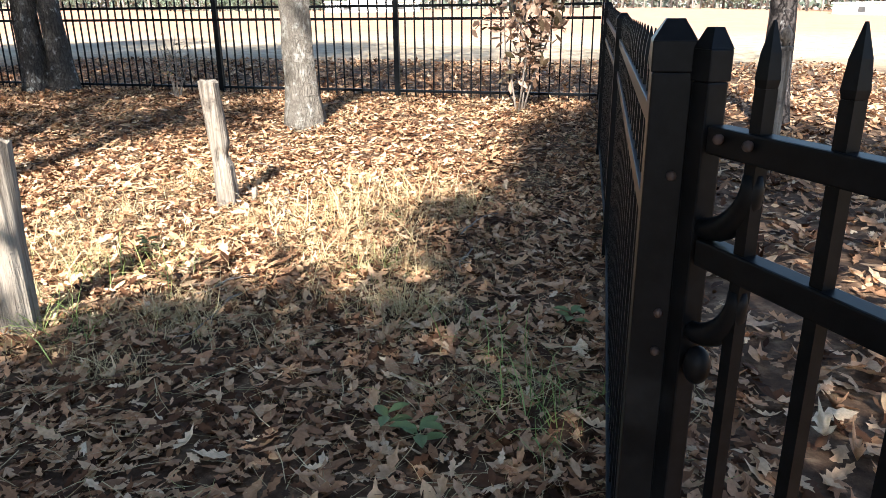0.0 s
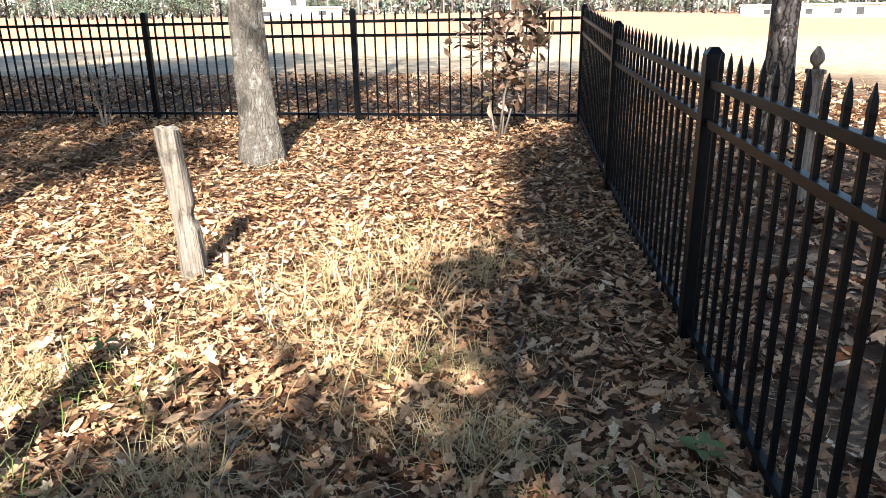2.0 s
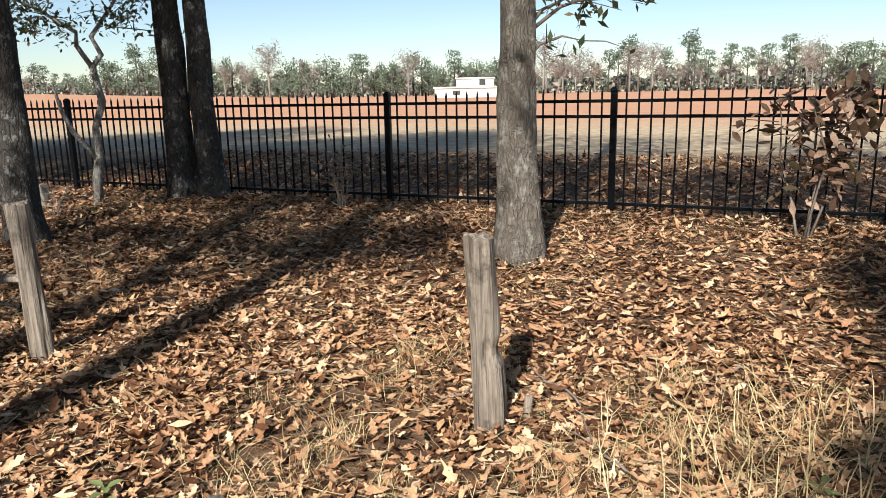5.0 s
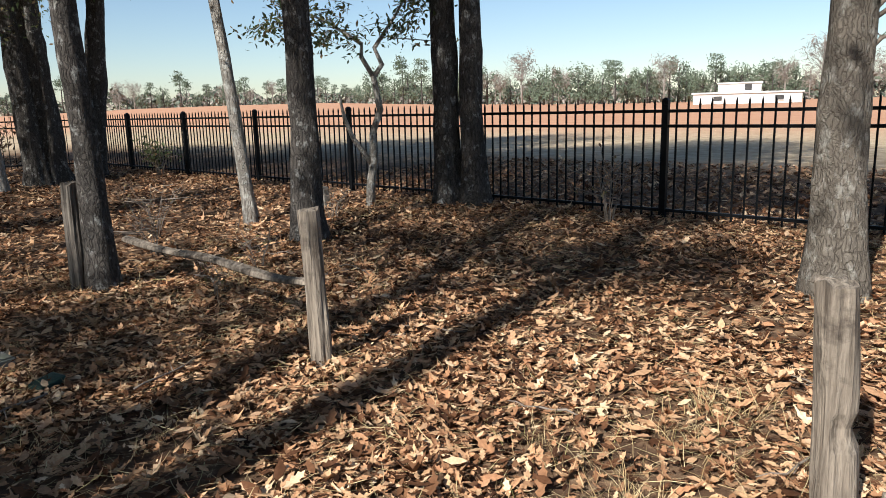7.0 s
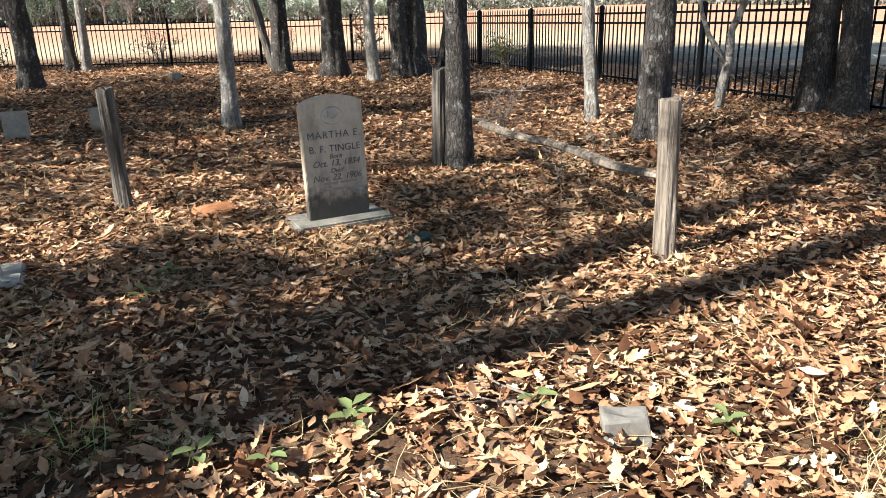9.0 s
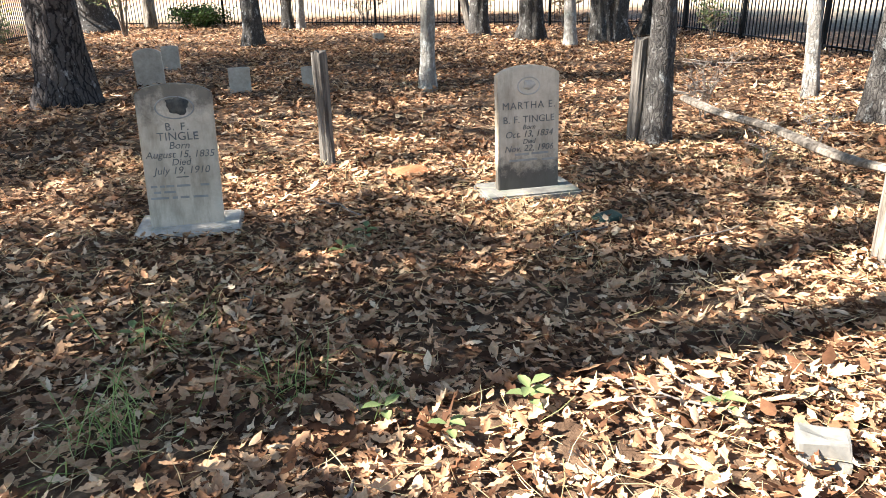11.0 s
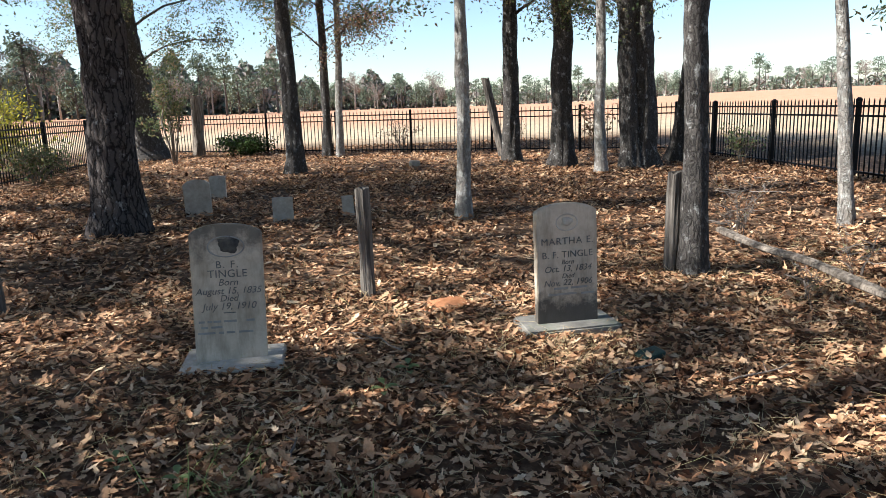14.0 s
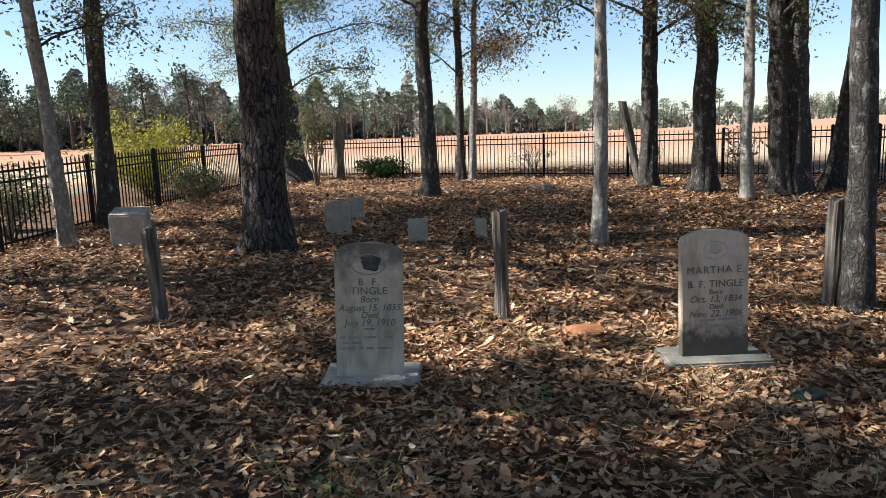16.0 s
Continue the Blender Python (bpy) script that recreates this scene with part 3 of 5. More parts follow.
tree(-2.99, 7.0, 0.150, 10, (-0.012, 0.0), BARK_OAK, "grey oak with mottled lichened bark and a flared foot", 5, 3.2, 1.6, 420, seed=11, crown=900, flare=1.6, leaf=0.085, sprays=[(0.5, 0.15, 1.95, 30), (0.85, 0.3, 2.0, 42), (0.75, 0.2, 2.25, 36), (0.45, 0.1, 1.65, 16), (0.3, 0.05, 2.3, 20)])
tree(-7.62, 8.72, 0.165, 11, (-0.03, 0.015), BARK_DARK, "twin-stemmed oak, one stem shaded, the other grey", 6, 3.6, 2.2, 1100, seed=12, twin=(0.30, 0.12, 0.15, -0.02, 0.015), crown=2200)
tree(-7.68, 6.52, 0.150, 11, (0.0, 0.0), BARK_DARK, "straight oak with dark lichen-spotted bark", 5, 3.6, 2.0, 900, seed=13, crown=1800)
tree(-7.86, 4.48, 0.108, 11, (-0.012, -0.02), BARK_DARK, "slim dark oak beside an old split post", 5, 3.6, 2.0, 900, seed=14, crown=1800, flare=1.4)
tree(-9.05, 6.8, 0.072, 9, (-0.048, -0.065), BARK_PALE, "slender pale-barked young oak leaning a little", 4, 3.6, 1.6, 600, seed=15, crown=800, flare=1.3)
tree(-11.35, 3.03, 0.095, 10, (0.0, 0.01), BARK_PALE, "slender oak with pale sunlit bark", 6, 2.9, 1.9, 1500, seed=16, crown=1400, flare=1.4)
tree(-17.6, 0.45, 0.18, 12, (0.0, -0.012), BARK_DARK, "straight dark oak in the open yard", 6, 4.0, 2.4, 2000, seed=17, crown=2400)
tree(-22.9, 1.0, 0.13, 11, (0.0, 0.005), BARK_DARK, "thin dark tree near the fence", 8, 3.2, 2.4, 3200, seed=18, crown=1800, leaf=0.10, leafmat=OAK_LEAF)
tree(-22.8, 1.35, 0.11, 11, (0.0, 0.03), BARK_PALE, "thin grey tree near the fence", 8, 3.2, 2.4, 3200, seed=19, crown=1800, leaf=0.10, leafmat=BROWN_LEAF)
tree(-18.6, 5.35, 0.20, 12, (0.0, -0.004), BARK_DARK, "tall straight dark oak", 8, 3.3, 2.6, 3200, seed=20, crown=2600)
tree(-16.9, 6.05, 0.24, 12, (-0.002, -0.005), BARK_DARK, "stout oak with rugged dark bark", 8, 3.2, 2.4, 2800, seed=21, crown=2600, leafmat=BROWN_LEAF)
tree(-15.5, 6.4, 0.105, 11, (0.0, 0.0), BARK_PALE, "slim pale oak with crooked stem", 6, 3.0, 2.0, 1800, seed=22, crown=1400, wiggle=0.16)
tree(-16.1, 7.5, 0.29, 13, (-0.015, -0.03), BARK_DARK, "massive twin-stemmed oak with a broad flared foot", 8, 3.2, 2.8, 3600, seed=23, twin=(0.12, -0.28, 0.19, -0.02, -0.06), crown=3000)
tree(-16.6, 8.5, 0.22, 11, (0.05, 0.10), BARK_DARK, "dark oak leaning towards the fence", 5, 4.2, 2.0, 1200, seed=24, crown=1400)
tree(-11.5, -1.35, 0.30, 15, (-0.008, 0.022), BARK_PINE, "big pine with thick plated dark bark", 0, 9, 2, 0, seed=25, crown=3000, flare=1.4, crown_low=9, leaf=0.14)
tree(-24.6, -4.35, 0.48, 13, (0.02, -0.07), BARK_DARK, "very broad old oak by the fence corner", 14, 2.7, 3.8, 9500, seed=26, crown=3000, flare=1.9, leaf=0.10)
tree(-12.1, -4.45, 0.11, 10, (0.02, -0.035), BARK_PALE, "slim mottled oak near the fence", 6, 3.0, 1.8, 1200, seed=27, crown=1800, thick=1, flare=1.3)
tree(-14.2, -4.9, 0.17, 11, (-0.005, 0.01), BARK_DARK, "straight dark oak close to the fence", 6, 3.4, 2.0, 1400, seed=28, crown=2200, thick=1)
tree(1.65, 7.5, 0.125, 9, (-0.02, 0.02), BARK_PINE, "dark rough trunk outside the fence", 3, 4.5, 1.6, 300, seed=29, crown=800)
def dapple(x0, x1, y0, y1, n, seed):
    """Small leaf clusters added to drop loose shade over a stretch of the yard."""
    rg = np.random.default_rng(seed)
    return [(float(rg.uniform(x0, x1)), float(rg.uniform(y0, y1)), float(rg.uniform(0.13, 0.26)), int(rg.integers(60, 130))) for _ in range(n)]


# unseen trees added on the sunny side, behind the walker, to shade the yard
tree(-3.95, -3.6, 0.21, 12, (-0.03, 0), BARK_DARK, "unseen oak that throws a long shadow over the yard", 4, 7.5, 2.0, 900, seed=31, crown=2600, thick=3, crown_low=10.0, leaf=0.15,
     clumps=[(-5.6, -0.4, 0.3, 230), (-6.2, -1.3, 0.3, 230), (-5.1, 2.1, 0.27, 204), (-5.0, 3.2, 0.25, 186), (-4.5, 1.3, 0.30, 204), (-4.8, 2.4, 0.25, 186), (-4.6, 0.2, 0.30, 204), (-3.8, 0.5, 0.30, 186), (-5.5, 0.1, 0.30, 204), (-5.1, 0.8, 0.27, 186), (-3.9, 1.4, 0.18, 93)])
tree(-3.6, -4.5, 0.24, 12, (-0.20, 0), BARK_DARK, "unseen dark oak near the south fence, shading the yard", 4, 7.5, 2.0, 900, seed=32, crown=2600, thick=3, crown_low=10.0, leaf=0.15,
     clumps=[(-5.2, 1.5, 0.27, 186), (-6.1, 1.4, 0.25, 186), (-6.2, -1.0, 0.30, 204), (-5.4, -0.7, 0.30, 204), (-6.0, -0.2, 0.27, 186), (-5.6, 3.0, 0.21, 124), (-7.0, 0.5, 0.22, 142), (-6.7, 1.9, 0.16, 80), (-6.3, 4.6, 0.3, 200), (-7.3, 4.1, 0.28, 200), (-5.9, 2.2, 0.21, 124), (-5.6, 1.2, 0.22, 148), (-5.0, 2.7, 0.22, 161), (-6.6, 5.6, 0.4, 260), (-7.1, 6.6, 0.4, 260), (-6.3, 7.3, 0.4, 230), (-8.6, 5.6, 0.4, 260)])
tree(-9.4, -8.0, 0.22, 12, (0, 0), BARK_DARK, "unseen oak added outside the south fence for shade", 5, 7, 2.6, 0, seed=35, crown=0, crown_low=7.5, leaf=0.16,
     clumps=[(-8.2, -1.3, 0.5, 420), (-9.4, -0.2, 0.5, 420), (-10.2, -3.2, 0.5, 420), (-11.0, 0.6, 0.5, 420), (-12.4, 1.6, 0.5, 420), (-13.2, -1.0, 0.6, 500), (-9.8, 3.9, 0.4, 300), (-12.0, -2.4, 0.4, 350), (-8.4, -3.2, 0.5, 420), (-14.0, 2.6, 0.6, 500)] + dapple(-11.0, -5.6, -1.5, 1.2, 26, 301) + dapple(-9.8, -5.6, 1.2, 4.6, 20, 302))
tree(-13.6, -10.5, 0.25, 13, (0, 0), BARK_DARK, "unseen broad oak added well outside the south fence for shade", 0, 7, 2.6, 0, seed=37, crown=0, leaf=0.18,
     clumps=[(-13.4, 0.8, 0.7, 700), (-14.8, -1.6, 0.7, 700), (-16.4, 1.6, 0.8, 800), (-18.0, -0.6, 0.8, 800), (-15.2, 3.4, 0.7, 700), (-17.4, 3.6, 0.7, 700), (-13.2, 4.2, 0.5, 450), (-18.8, 2.4, 0.8, 800),
             (-15.6, 0.6, 0.7, 650), (-12.6, -1.2, 0.5, 450), (-16.8, -2.8, 0.8, 800), (-14.2, 2.0, 0.6, 550), (-11.0, 1.9, 0.4, 300), (-10.0, -1.6, 0.45, 350), (-18.6, -3.4, 0.8, 800)] + dapple(-16.5, -10.5, -2.5, 4.5, 34, 303))
tree(0.6, -4.7, 0.2, 14, (0, 0), BARK_DARK, "unseen bushy oak added beside the gate for shade", 0, 2.0, 2.2, 0, seed=34, crown=2600, thick=3, crown_low=11, leaf=0.15,
     clumps=[(-0.2, 7.4, 0.33, 660), (0.1, 6.4, 0.36, 660), (-0.25, 5.9, 0.25, 400), (0.3, 5.3, 0.36, 660), (-0.2, 4.3, 0.3, 560), (-0.75, 3.9, 0.26, 184), (-0.9, 4.5, 0.16, 88), (0.1, 3.5, 0.4, 720), (-0.35, 3.0, 0.28, 360), (-0.4, 3.7, 0.22, 320), (0.8, 3.2, 0.4, 660),
             (0.9, 5.5, 0.4, 660), (0.9, 7.0, 0.4, 660), (0.8, 2.0, 0.36, 600), (-0.2, 2.2, 0.4, 720), (-0.9, 2.2, 0.36, 660), (-1.4, 1.8, 0.36, 660), (-1.4, 2.7, 0.24, 136), (0.2, 4.6, 0.35, 600), (-0.3, 5.1, 0.26, 380), (0.5, 6.2, 0.35, 600), (-0.35, 6.6, 0.25, 380), (0.5, 7.8, 0.4, 600), (0.1, 2.8, 0.25, 400), (1.4, 5.0, 0.4, 660), (1.6, 6.0, 0.4, 660), (1.3, 6.8, 0.4, 660), (1.9, 4.6, 0.4, 660), (0.6, 4.2, 0.35, 600), (2.1, 7.0, 0.4, 660)])
tree(-1.6, -3.4, 0.12, 5, (0, 0), BARK_DARK, "unseen small bushy oak added behind the walker for shade", 0, 2.0, 2.2, 0, seed=36, crown=0, leaf=0.15,
     clumps=[(-1.9, 1.4, 0.36, 660), (-0.8, 1.3, 0.36, 660), (-1.4, 0.9, 0.36, 660), (-2.5, 1.2, 0.36, 660), (-0.2, 1.3, 0.3, 500), (-2.2, 0.6, 0.4, 660), (-2.9, 0.8, 0.4, 660), (-1.7, 2.3, 0.2, 280)])


def shrub(name, x, y, h, w, stems, leaves, leaf, lmat, label, seed, shape=LEAF_V, faces=LEAF_F, low=0.2, curl=None):
    rg = np.random.default_rng(seed)
    e = empty(name, x, y, gz(x, y), 0, label, "shrub")
    v, f = [], []
    lv = []
    for k in range(stems):
        a = rg.uniform(0, 6.3)
        top = Vector((math.cos(a) * w * rg.uniform(0.1, 0.5), math.sin(a) * w * rg.uniform(0.1, 0.5), h * rg.uniform(0.6, 1)))
        mid = top * 0.5 + Vector((*rg.normal(0, 0.06 * w, 2), 0.05 * h))
        pts = [Vector((0.03 * math.cos(a), 0.03 * math.sin(a), -0.05)), mid * 0.5, mid, top * 0.8 + mid * 0.05, top]
        tube(pts, [0.008 * h + 0.003, 0.0065 * h, 0.0055 * h, 0.004 * h, 0.002], 6, 0, 0, v, f)
        for q in range(3):
            b = mid.lerp(top, rg.uniform(-0.4, 0.8))
            d = Vector((*rg.normal(0, 0.16 * w, 2), rg.uniform(0.02, 0.15) * h))
            tube([b, b + d * 0.6, b + d], [0.006, 0.004, 0.002], 5, 0, 0, v, f)
            lv.append(limb_leaves([tuple(b), tuple(b + d * 0.5), tuple(b + d)], max(2, leaves // (stems * 4)), 0.035 * w + leaf * 0.3, rg))
        lv.append(limb_leaves([tuple(p) for p in pts], max(2, leaves // (stems * 4)), 0.035 * w + leaf * 0.3, rg))
    obj("stem", v, f, TWIG, e)
    P = np.concatenate(lv)
    P = P[P[:, 2] > low * h]
    n = len(P)
    scatter("leaves", shape, faces, P, rg.uniform(0, 6.3, n), rg.normal(0.2, 0.6, n), rg.normal(0, 0.6, n), rg.uniform(0.7, 1.3, n) * leaf, lmat, e)
    return e


shrub("magnolia_bush", -0.86, 7.9, 1.42, 1.0, 5, 330, 0.135, MAGNOLIA_LEAF, "young magnolia with bronze-brown leathery leaves by the fence", 41, low=0.16)
shrub("evergreen_shrub", -24.9, -1.5, 0.6, 2.0, 40, 4200, 0.09, BOX_LEAF, "low dark evergreen shrub along the fence", 42, low=0.05)
shrub("bare_bush", -23.6, 3.2, 1.1, 1.5, 14, 330, 0.07, BROWN_LEAF, "thin bare bush with a few russet leaves", 43)
shrub("bare_bush", -21.2, 6.0, 1.0, 1.0, 10, 260, 0.07, BROWN_LEAF, "thin bare bush between tree trunks", 44)
shrub("russet_bush", -19.3, 7.6, 1.4, 1.0, 9, 420, 0.10, BROWN_LEAF, "russet-leaved bush against the fence", 45)
shrub("bare_bush", -5.3, 8.4, 0.85, 0.9, 8, 60, 0.05, BROWN_LEAF, "small twiggy bush with few leaves by the fence", 46)
shrub("young_holly", -22.0, -3.0, 2.9, 1.3, 9, 1900, 0.085, OAK_LEAF, "slender young evergreen tree with fine dark leaves", 47, low=0.12)
shrub("yellow_bush", -21.5, -7.6, 2.2, 3.4, 40, 4200, 0.10, YELLOW_LEAF, "yellow-green bush outside the fence", 48, low=0.05)
shrub("green_bush", -19.5, -6.6, 1.3, 3.2, 34, 3600, 0.10, YELLOW_LEAF, "yellow-green undergrowth behind the fence", 52, low=0.02)
shrub("dark_shrub", -13.0, -5.9, 1.2, 2.2, 26, 1700, 0.09, OAK_LEAF, "dark scrub growing through the fence", 49, low=0.02)
shrub("dark_shrub", -17.5, -4.7, 0.9, 1.8, 22, 1300, 0.09, OAK_LEAF, "dark scrub along the fence foot", 50, low=0.02)
shrub("fence_shrub", -15.3, 9.2, 0.8, 1.0, 12, 400, 0.08, OAK_LEAF, "small green shrub at the fence foot", 51)


def sapling():
    e = empty("crooked_sapling", -8.6, 8.3, gz(-8.6, 8.3), 0, "crooked small tree with twisted grey stems", "tree")
    rg = np.random.default_rng(61)
    a = [(0, 0, -0.1), (0.02, 0.02, 0.3), (0.06, 0.05, 0.55), (0.05, 0.05, 0.9), (0.13, 0.12, 1.2), (0.08, 0.08, 1.6), (0.16, 0.16, 1.75), (0.1, 0.1, 1.95), (0.25, 0.3, 2.3), (0.5, 0.45, 2.75)]
    b = [(0.05, 0.05, 0.5), (-0.12, -0.12, 0.85), (-0.2, -0.18, 1.1), (-0.24, -0.22, 1.4)]
    c = [(0.08, 0.08, 1.6), (-0.02, -0.02, 1.85), (0.0, -0.02, 2.0), (-0.3, -0.25, 2.25), (-0.7, -0.6, 2.5)]
    obj("trunk", *tube(a, [0.07, 0.06, 0.055, 0.04, 0.04, 0.038, 0.034, 0.03, 0.02, 0.01], 9, 0.3, 3), BARK_PALE, e)
    obj("branch", *tube(b, [0.04, 0.03, 0.025, 0.012], 7, 0.2, 1), BARK_PALE, e)
    obj("branch", *tube(c, [0.035, 0.03, 0.026, 0.018, 0.008], 7, 0.2, 2), BARK_PALE, e)
    lv = []
    for q in range(40):
        src = (a, c)[q % 2]
        p = Vector(src[-1 - int(rg.integers(0, 2))]) + Vector((0, 0, rg.uniform(-0.3, 0.2)))
        d = Vector(rg.normal(0, 0.42, 3))
        d.z = abs(d.z) * 0.4 - 0.22
        obj("twig", *tube([p, p + d * 0.5 + Vector((0, 0, 0.05)), p + d], [0.008, 0.006, 0.003], 4), BARK_PALE, e)
        lv.append(limb_leaves([tuple(p), tuple(p + d * 0.5), tuple(p + d)], 42, 0.08, rg))
    P = np.concatenate(lv)
    n = len(P)
    scatter("leaves", LEAF_V, LEAF_F, P, rg.uniform(0, 6.3, n), rg.normal(0, 0.7, n), rg.normal(0, 0.7, n), rg.uniform(0.05, 0.1, n), OAK_LEAF, e)


sapling()

# ---------------------------------------------------------------- old wooden posts and rail
def wood_post(x, y, h, r, lean, label, seed, name="wooden_post", bite=None, sides=28, flat=1.0, wood=None):
    rings = 34
    verts, faces = [], []
    for i in range(rings + 1):
        z = -0.1 + (h + 0.1) * i / rings
        for k in range(sides):
            t = 2 * math.pi * k / sides
            q = Vector((math.cos(t), math.sin(t), 0))
            rr = r * (1 + 0.34 * noise.noise((q.x * 1.3 + seed, q.y * 1.3, z * 1.4)) + 0.13 * noise.noise((q.x * 4 + seed, q.y * 4, z * 0.9)) + 0.08 * noise.noise((q.x * 11, q.y * 11 + seed, z * 2)))
            rr *= 1 + 0.08 * noise.noise((seed, z * 4, 2))
            if bite and abs(z - bite) < 0.07 and q.x > 0.2:
                rr *= 0.68 + 0.32 * abs(z - bite) / 0.07
            zz = z
            if i == rings:
                zz += 0.035 * noise.noise((q.x * 2 + seed, q.y * 2, 7))
            verts.append((q.x * rr + lean[0] * z, q.y * rr * flat + lean[1] * z, zz))
    for i in range(rings):
        for k in range(sides):
            k2 = (k + 1) % sides
            faces.append((i * sides + k, i * sides + k2, (i + 1) * sides + k2, (i + 1) * sides + k))
    verts.append((lean[0] * h, lean[1] * h, h + 0.012))
    c = len(verts) - 1
    for k in range(sides):
        faces.append((rings * sides + k, rings * sides + (k + 1) % sides, c))
    ob = obj(name, verts, faces, wood or OLD_WOOD, shade=False)
    ob.matrix_basis = pose(x, y, gz(x, y), 0, 0, 0)
    return tagged(ob, label, "post", "old wooden posts")


wood_post(-2.45, 4.32, 0.84, 0.068, (-0.045, -0.01), "grey split-wood post with a knotted notch, leaning", 1.3, bite=0.36)
wood_post(-2.31, 2.30, 0.80, 0.075, (-0.02, 0.04), "thick weathered wooden post with a broken top", 2.9)
wood_post(-5.04, 4.35, 0.88, 0.056, (-0.04, 0.0), "pale weathered wooden post holding a fallen rail", 4.1)
wood_post(-7.86, 1.66, 0.88, 0.054, (-0.02, -0.012), "flat grey wooden post between two gravestones", 5.7, flat=1.1, wood=BACKLIT_WOOD)
wood_post(-7.92, -1.22, 0.82, 0.060, (0.0, -0.04), "weathered wooden post leaning slightly, darkened as backlit", 6.3, wood=BACKLIT_WOOD)
wood_post(-8.02, 4.35, 0.88, 0.07, (0.0, 0.02), "split post beside an oak trunk, darkened as backlit", 7.9, wood=BACKLIT_WOOD)
wood_post(-2.32, 4.46, 0.10, 0.022, (0.1, 0.0), "pale broken stake at the foot of a post", 9.1, "broken_stake", sides=9)
wood_post(-25.5, -3.05, 1.85, 0.17, (0.0, 0.03), "tall square old timber post by the fence", 8.2, "timber_post")
wood_post(-19.7, 5.4, 1.95, 0.10, (-0.04, -0.22), "tall dark timber leaning against an oak", 8.8, "leaning_timber", wood=BACKLIT_WOOD)


def fallen_rail():
    a, b = Vector((-7.72, 4.62, 0.57)), Vector((-5.10, 4.42, 0.60))
    pts = [a.lerp(b, s) + Vector((0, 0, 0.05 * noise.noise((s * 3, 2, 0)) - 0.02 * math.sin(math.pi * s))) for s in np.linspace(0, 1, 16)]
    v, f = tube(pts, [0.026 + 0.010 * noise.noise((s * 5, 0, 3)) for s in np.linspace(0, 1, 16)], 10, 0.35, 4.4)
    tagged(obj("wooden_rail", v, f, OLD_WOOD, shade=False), "sagging split-wood rail nailed between a post and a tree", "rail")


fallen_rail()


def finial_post():
    e = empty("finial_post", 1.32, 5.9, gz(1.32, 5.9) - 0.16, 0, "grey turned wooden post with an acorn finial outside the fence", "post")
    part("shaft", box_bm(0.085, 0.085, 1.12, (0, 0, 0.52), 0.006), OLD_WOOD, e)
    part("collar", box_bm(0.105, 0.105, 0.03, (0, 0, 1.085), 0.006), OLD_WOOD, e)
    v, f = tube([(0, 0, 1.10 + z) for z in (0, 0.02, 0.04, 0.06, 0.09, 0.12, 0.15)], [0.022, 0.02, 0.036, 0.046, 0.044, 0.03, 0.008], 14)
    obj("finial", v, f, OLD_WOOD, e)


finial_post()

# ---------------------------------------------------------------- gravestones
def arched_slab(w, h, t, rise, round_n=16):
    """An upright slab in the yz plane, its face towards +x, with a segmental top."""
    bm = bmesh.new()
    prof = [(-w / 2, 0), (w / 2, 0)]
    for i in range(round_n + 1):
        s = 1 - 2 * i / round_n
        prof.append((s * w / 2, h - rise + rise * math.sqrt(max(0, 1 - (s * 0.94) ** 2)) - (0.0 if abs(s) < 1 else 0.0)))
    fr = [bm.verts.new((t / 2, a, b)) for a, b in prof]
    bk = [bm.verts.new((-t / 2, a, b)) for a, b in prof]
    bm.faces.new(fr)
    bm.faces.new(list(reversed(bk)))
    for i in range(len(prof)):
        j = (i + 1) % len(prof)
        bm.faces.new((fr[j], fr[i], bk[i], bk[j]))
    bmesh.ops.recalc_face_normals(bm, faces=bm.faces)
    bmesh.ops.bevel(bm, geom=[e for e in bm.edges if e.calc_length() > 0], offset=0.005, segments=2, affect="EDGES")
    return bm


def lettering(text, size, parent, x, y, z, shear=0.0, wide=1.0, ink=None):
    cu = bpy.data.curves.new("inscription", "FONT")
    cu.body, cu.size, cu.extrude, cu.shear, cu.align_x = text, size, 0.0012, shear, "CENTER"
    cu.space_character = wide
    tmp = bpy.data.objects.new("inscription", cu)
    scene.collection.objects.link(tmp)
    bpy.context.view_layer.update()
    me = bpy.data.meshes.new_from_object(tmp)
    bpy.data.objects.remove(tmp)
    me.materials.append(ink or CARVED)
    ob = new("inscription", me)
    ob.parent = parent
    ob.matrix_basis = pose(x, y, z, 90, 0, 90)
    return ob


def oval(parent, name, x, z, a, b, r, material, y=0):
    pts = [(x, y + a * math.cos(t), z + b * math.sin(t)) for t in np.linspace(0, 2 * math.pi, 29)]
    v, f = tube(pts, [r] * 29, 6, cap=False)
    return obj(name, v, f, material, parent)


def plaque(parent, name, x, z, a, b, material, seed, y=0):
    """An uneven low boss on the stone's face."""
    v, f = [], []
    n = 22
    for k, (s, d) in enumerate(((1, 0.0), (0.85, 0.006), (0.5, 0.010))):
        for i in range(n):
            t = 2 * math.pi * i / n
            q = s * (1 + 0.55 * noise.noise((math.cos(t) * 1.7, math.sin(t) * 1.7, seed)))
            v.append((x + d, y + a * q * math.cos(t), z + b * q * math.sin(t)))
    for k in range(2):
        for i in range(n):
            j = (i + 1) % n
            f.append((k * n + i, k * n + j, (k + 1) * n + j, (k + 1) * n + i))
    f.append(tuple(2 * n + i for i in range(n)))
    return obj(name, v, f, material, parent)


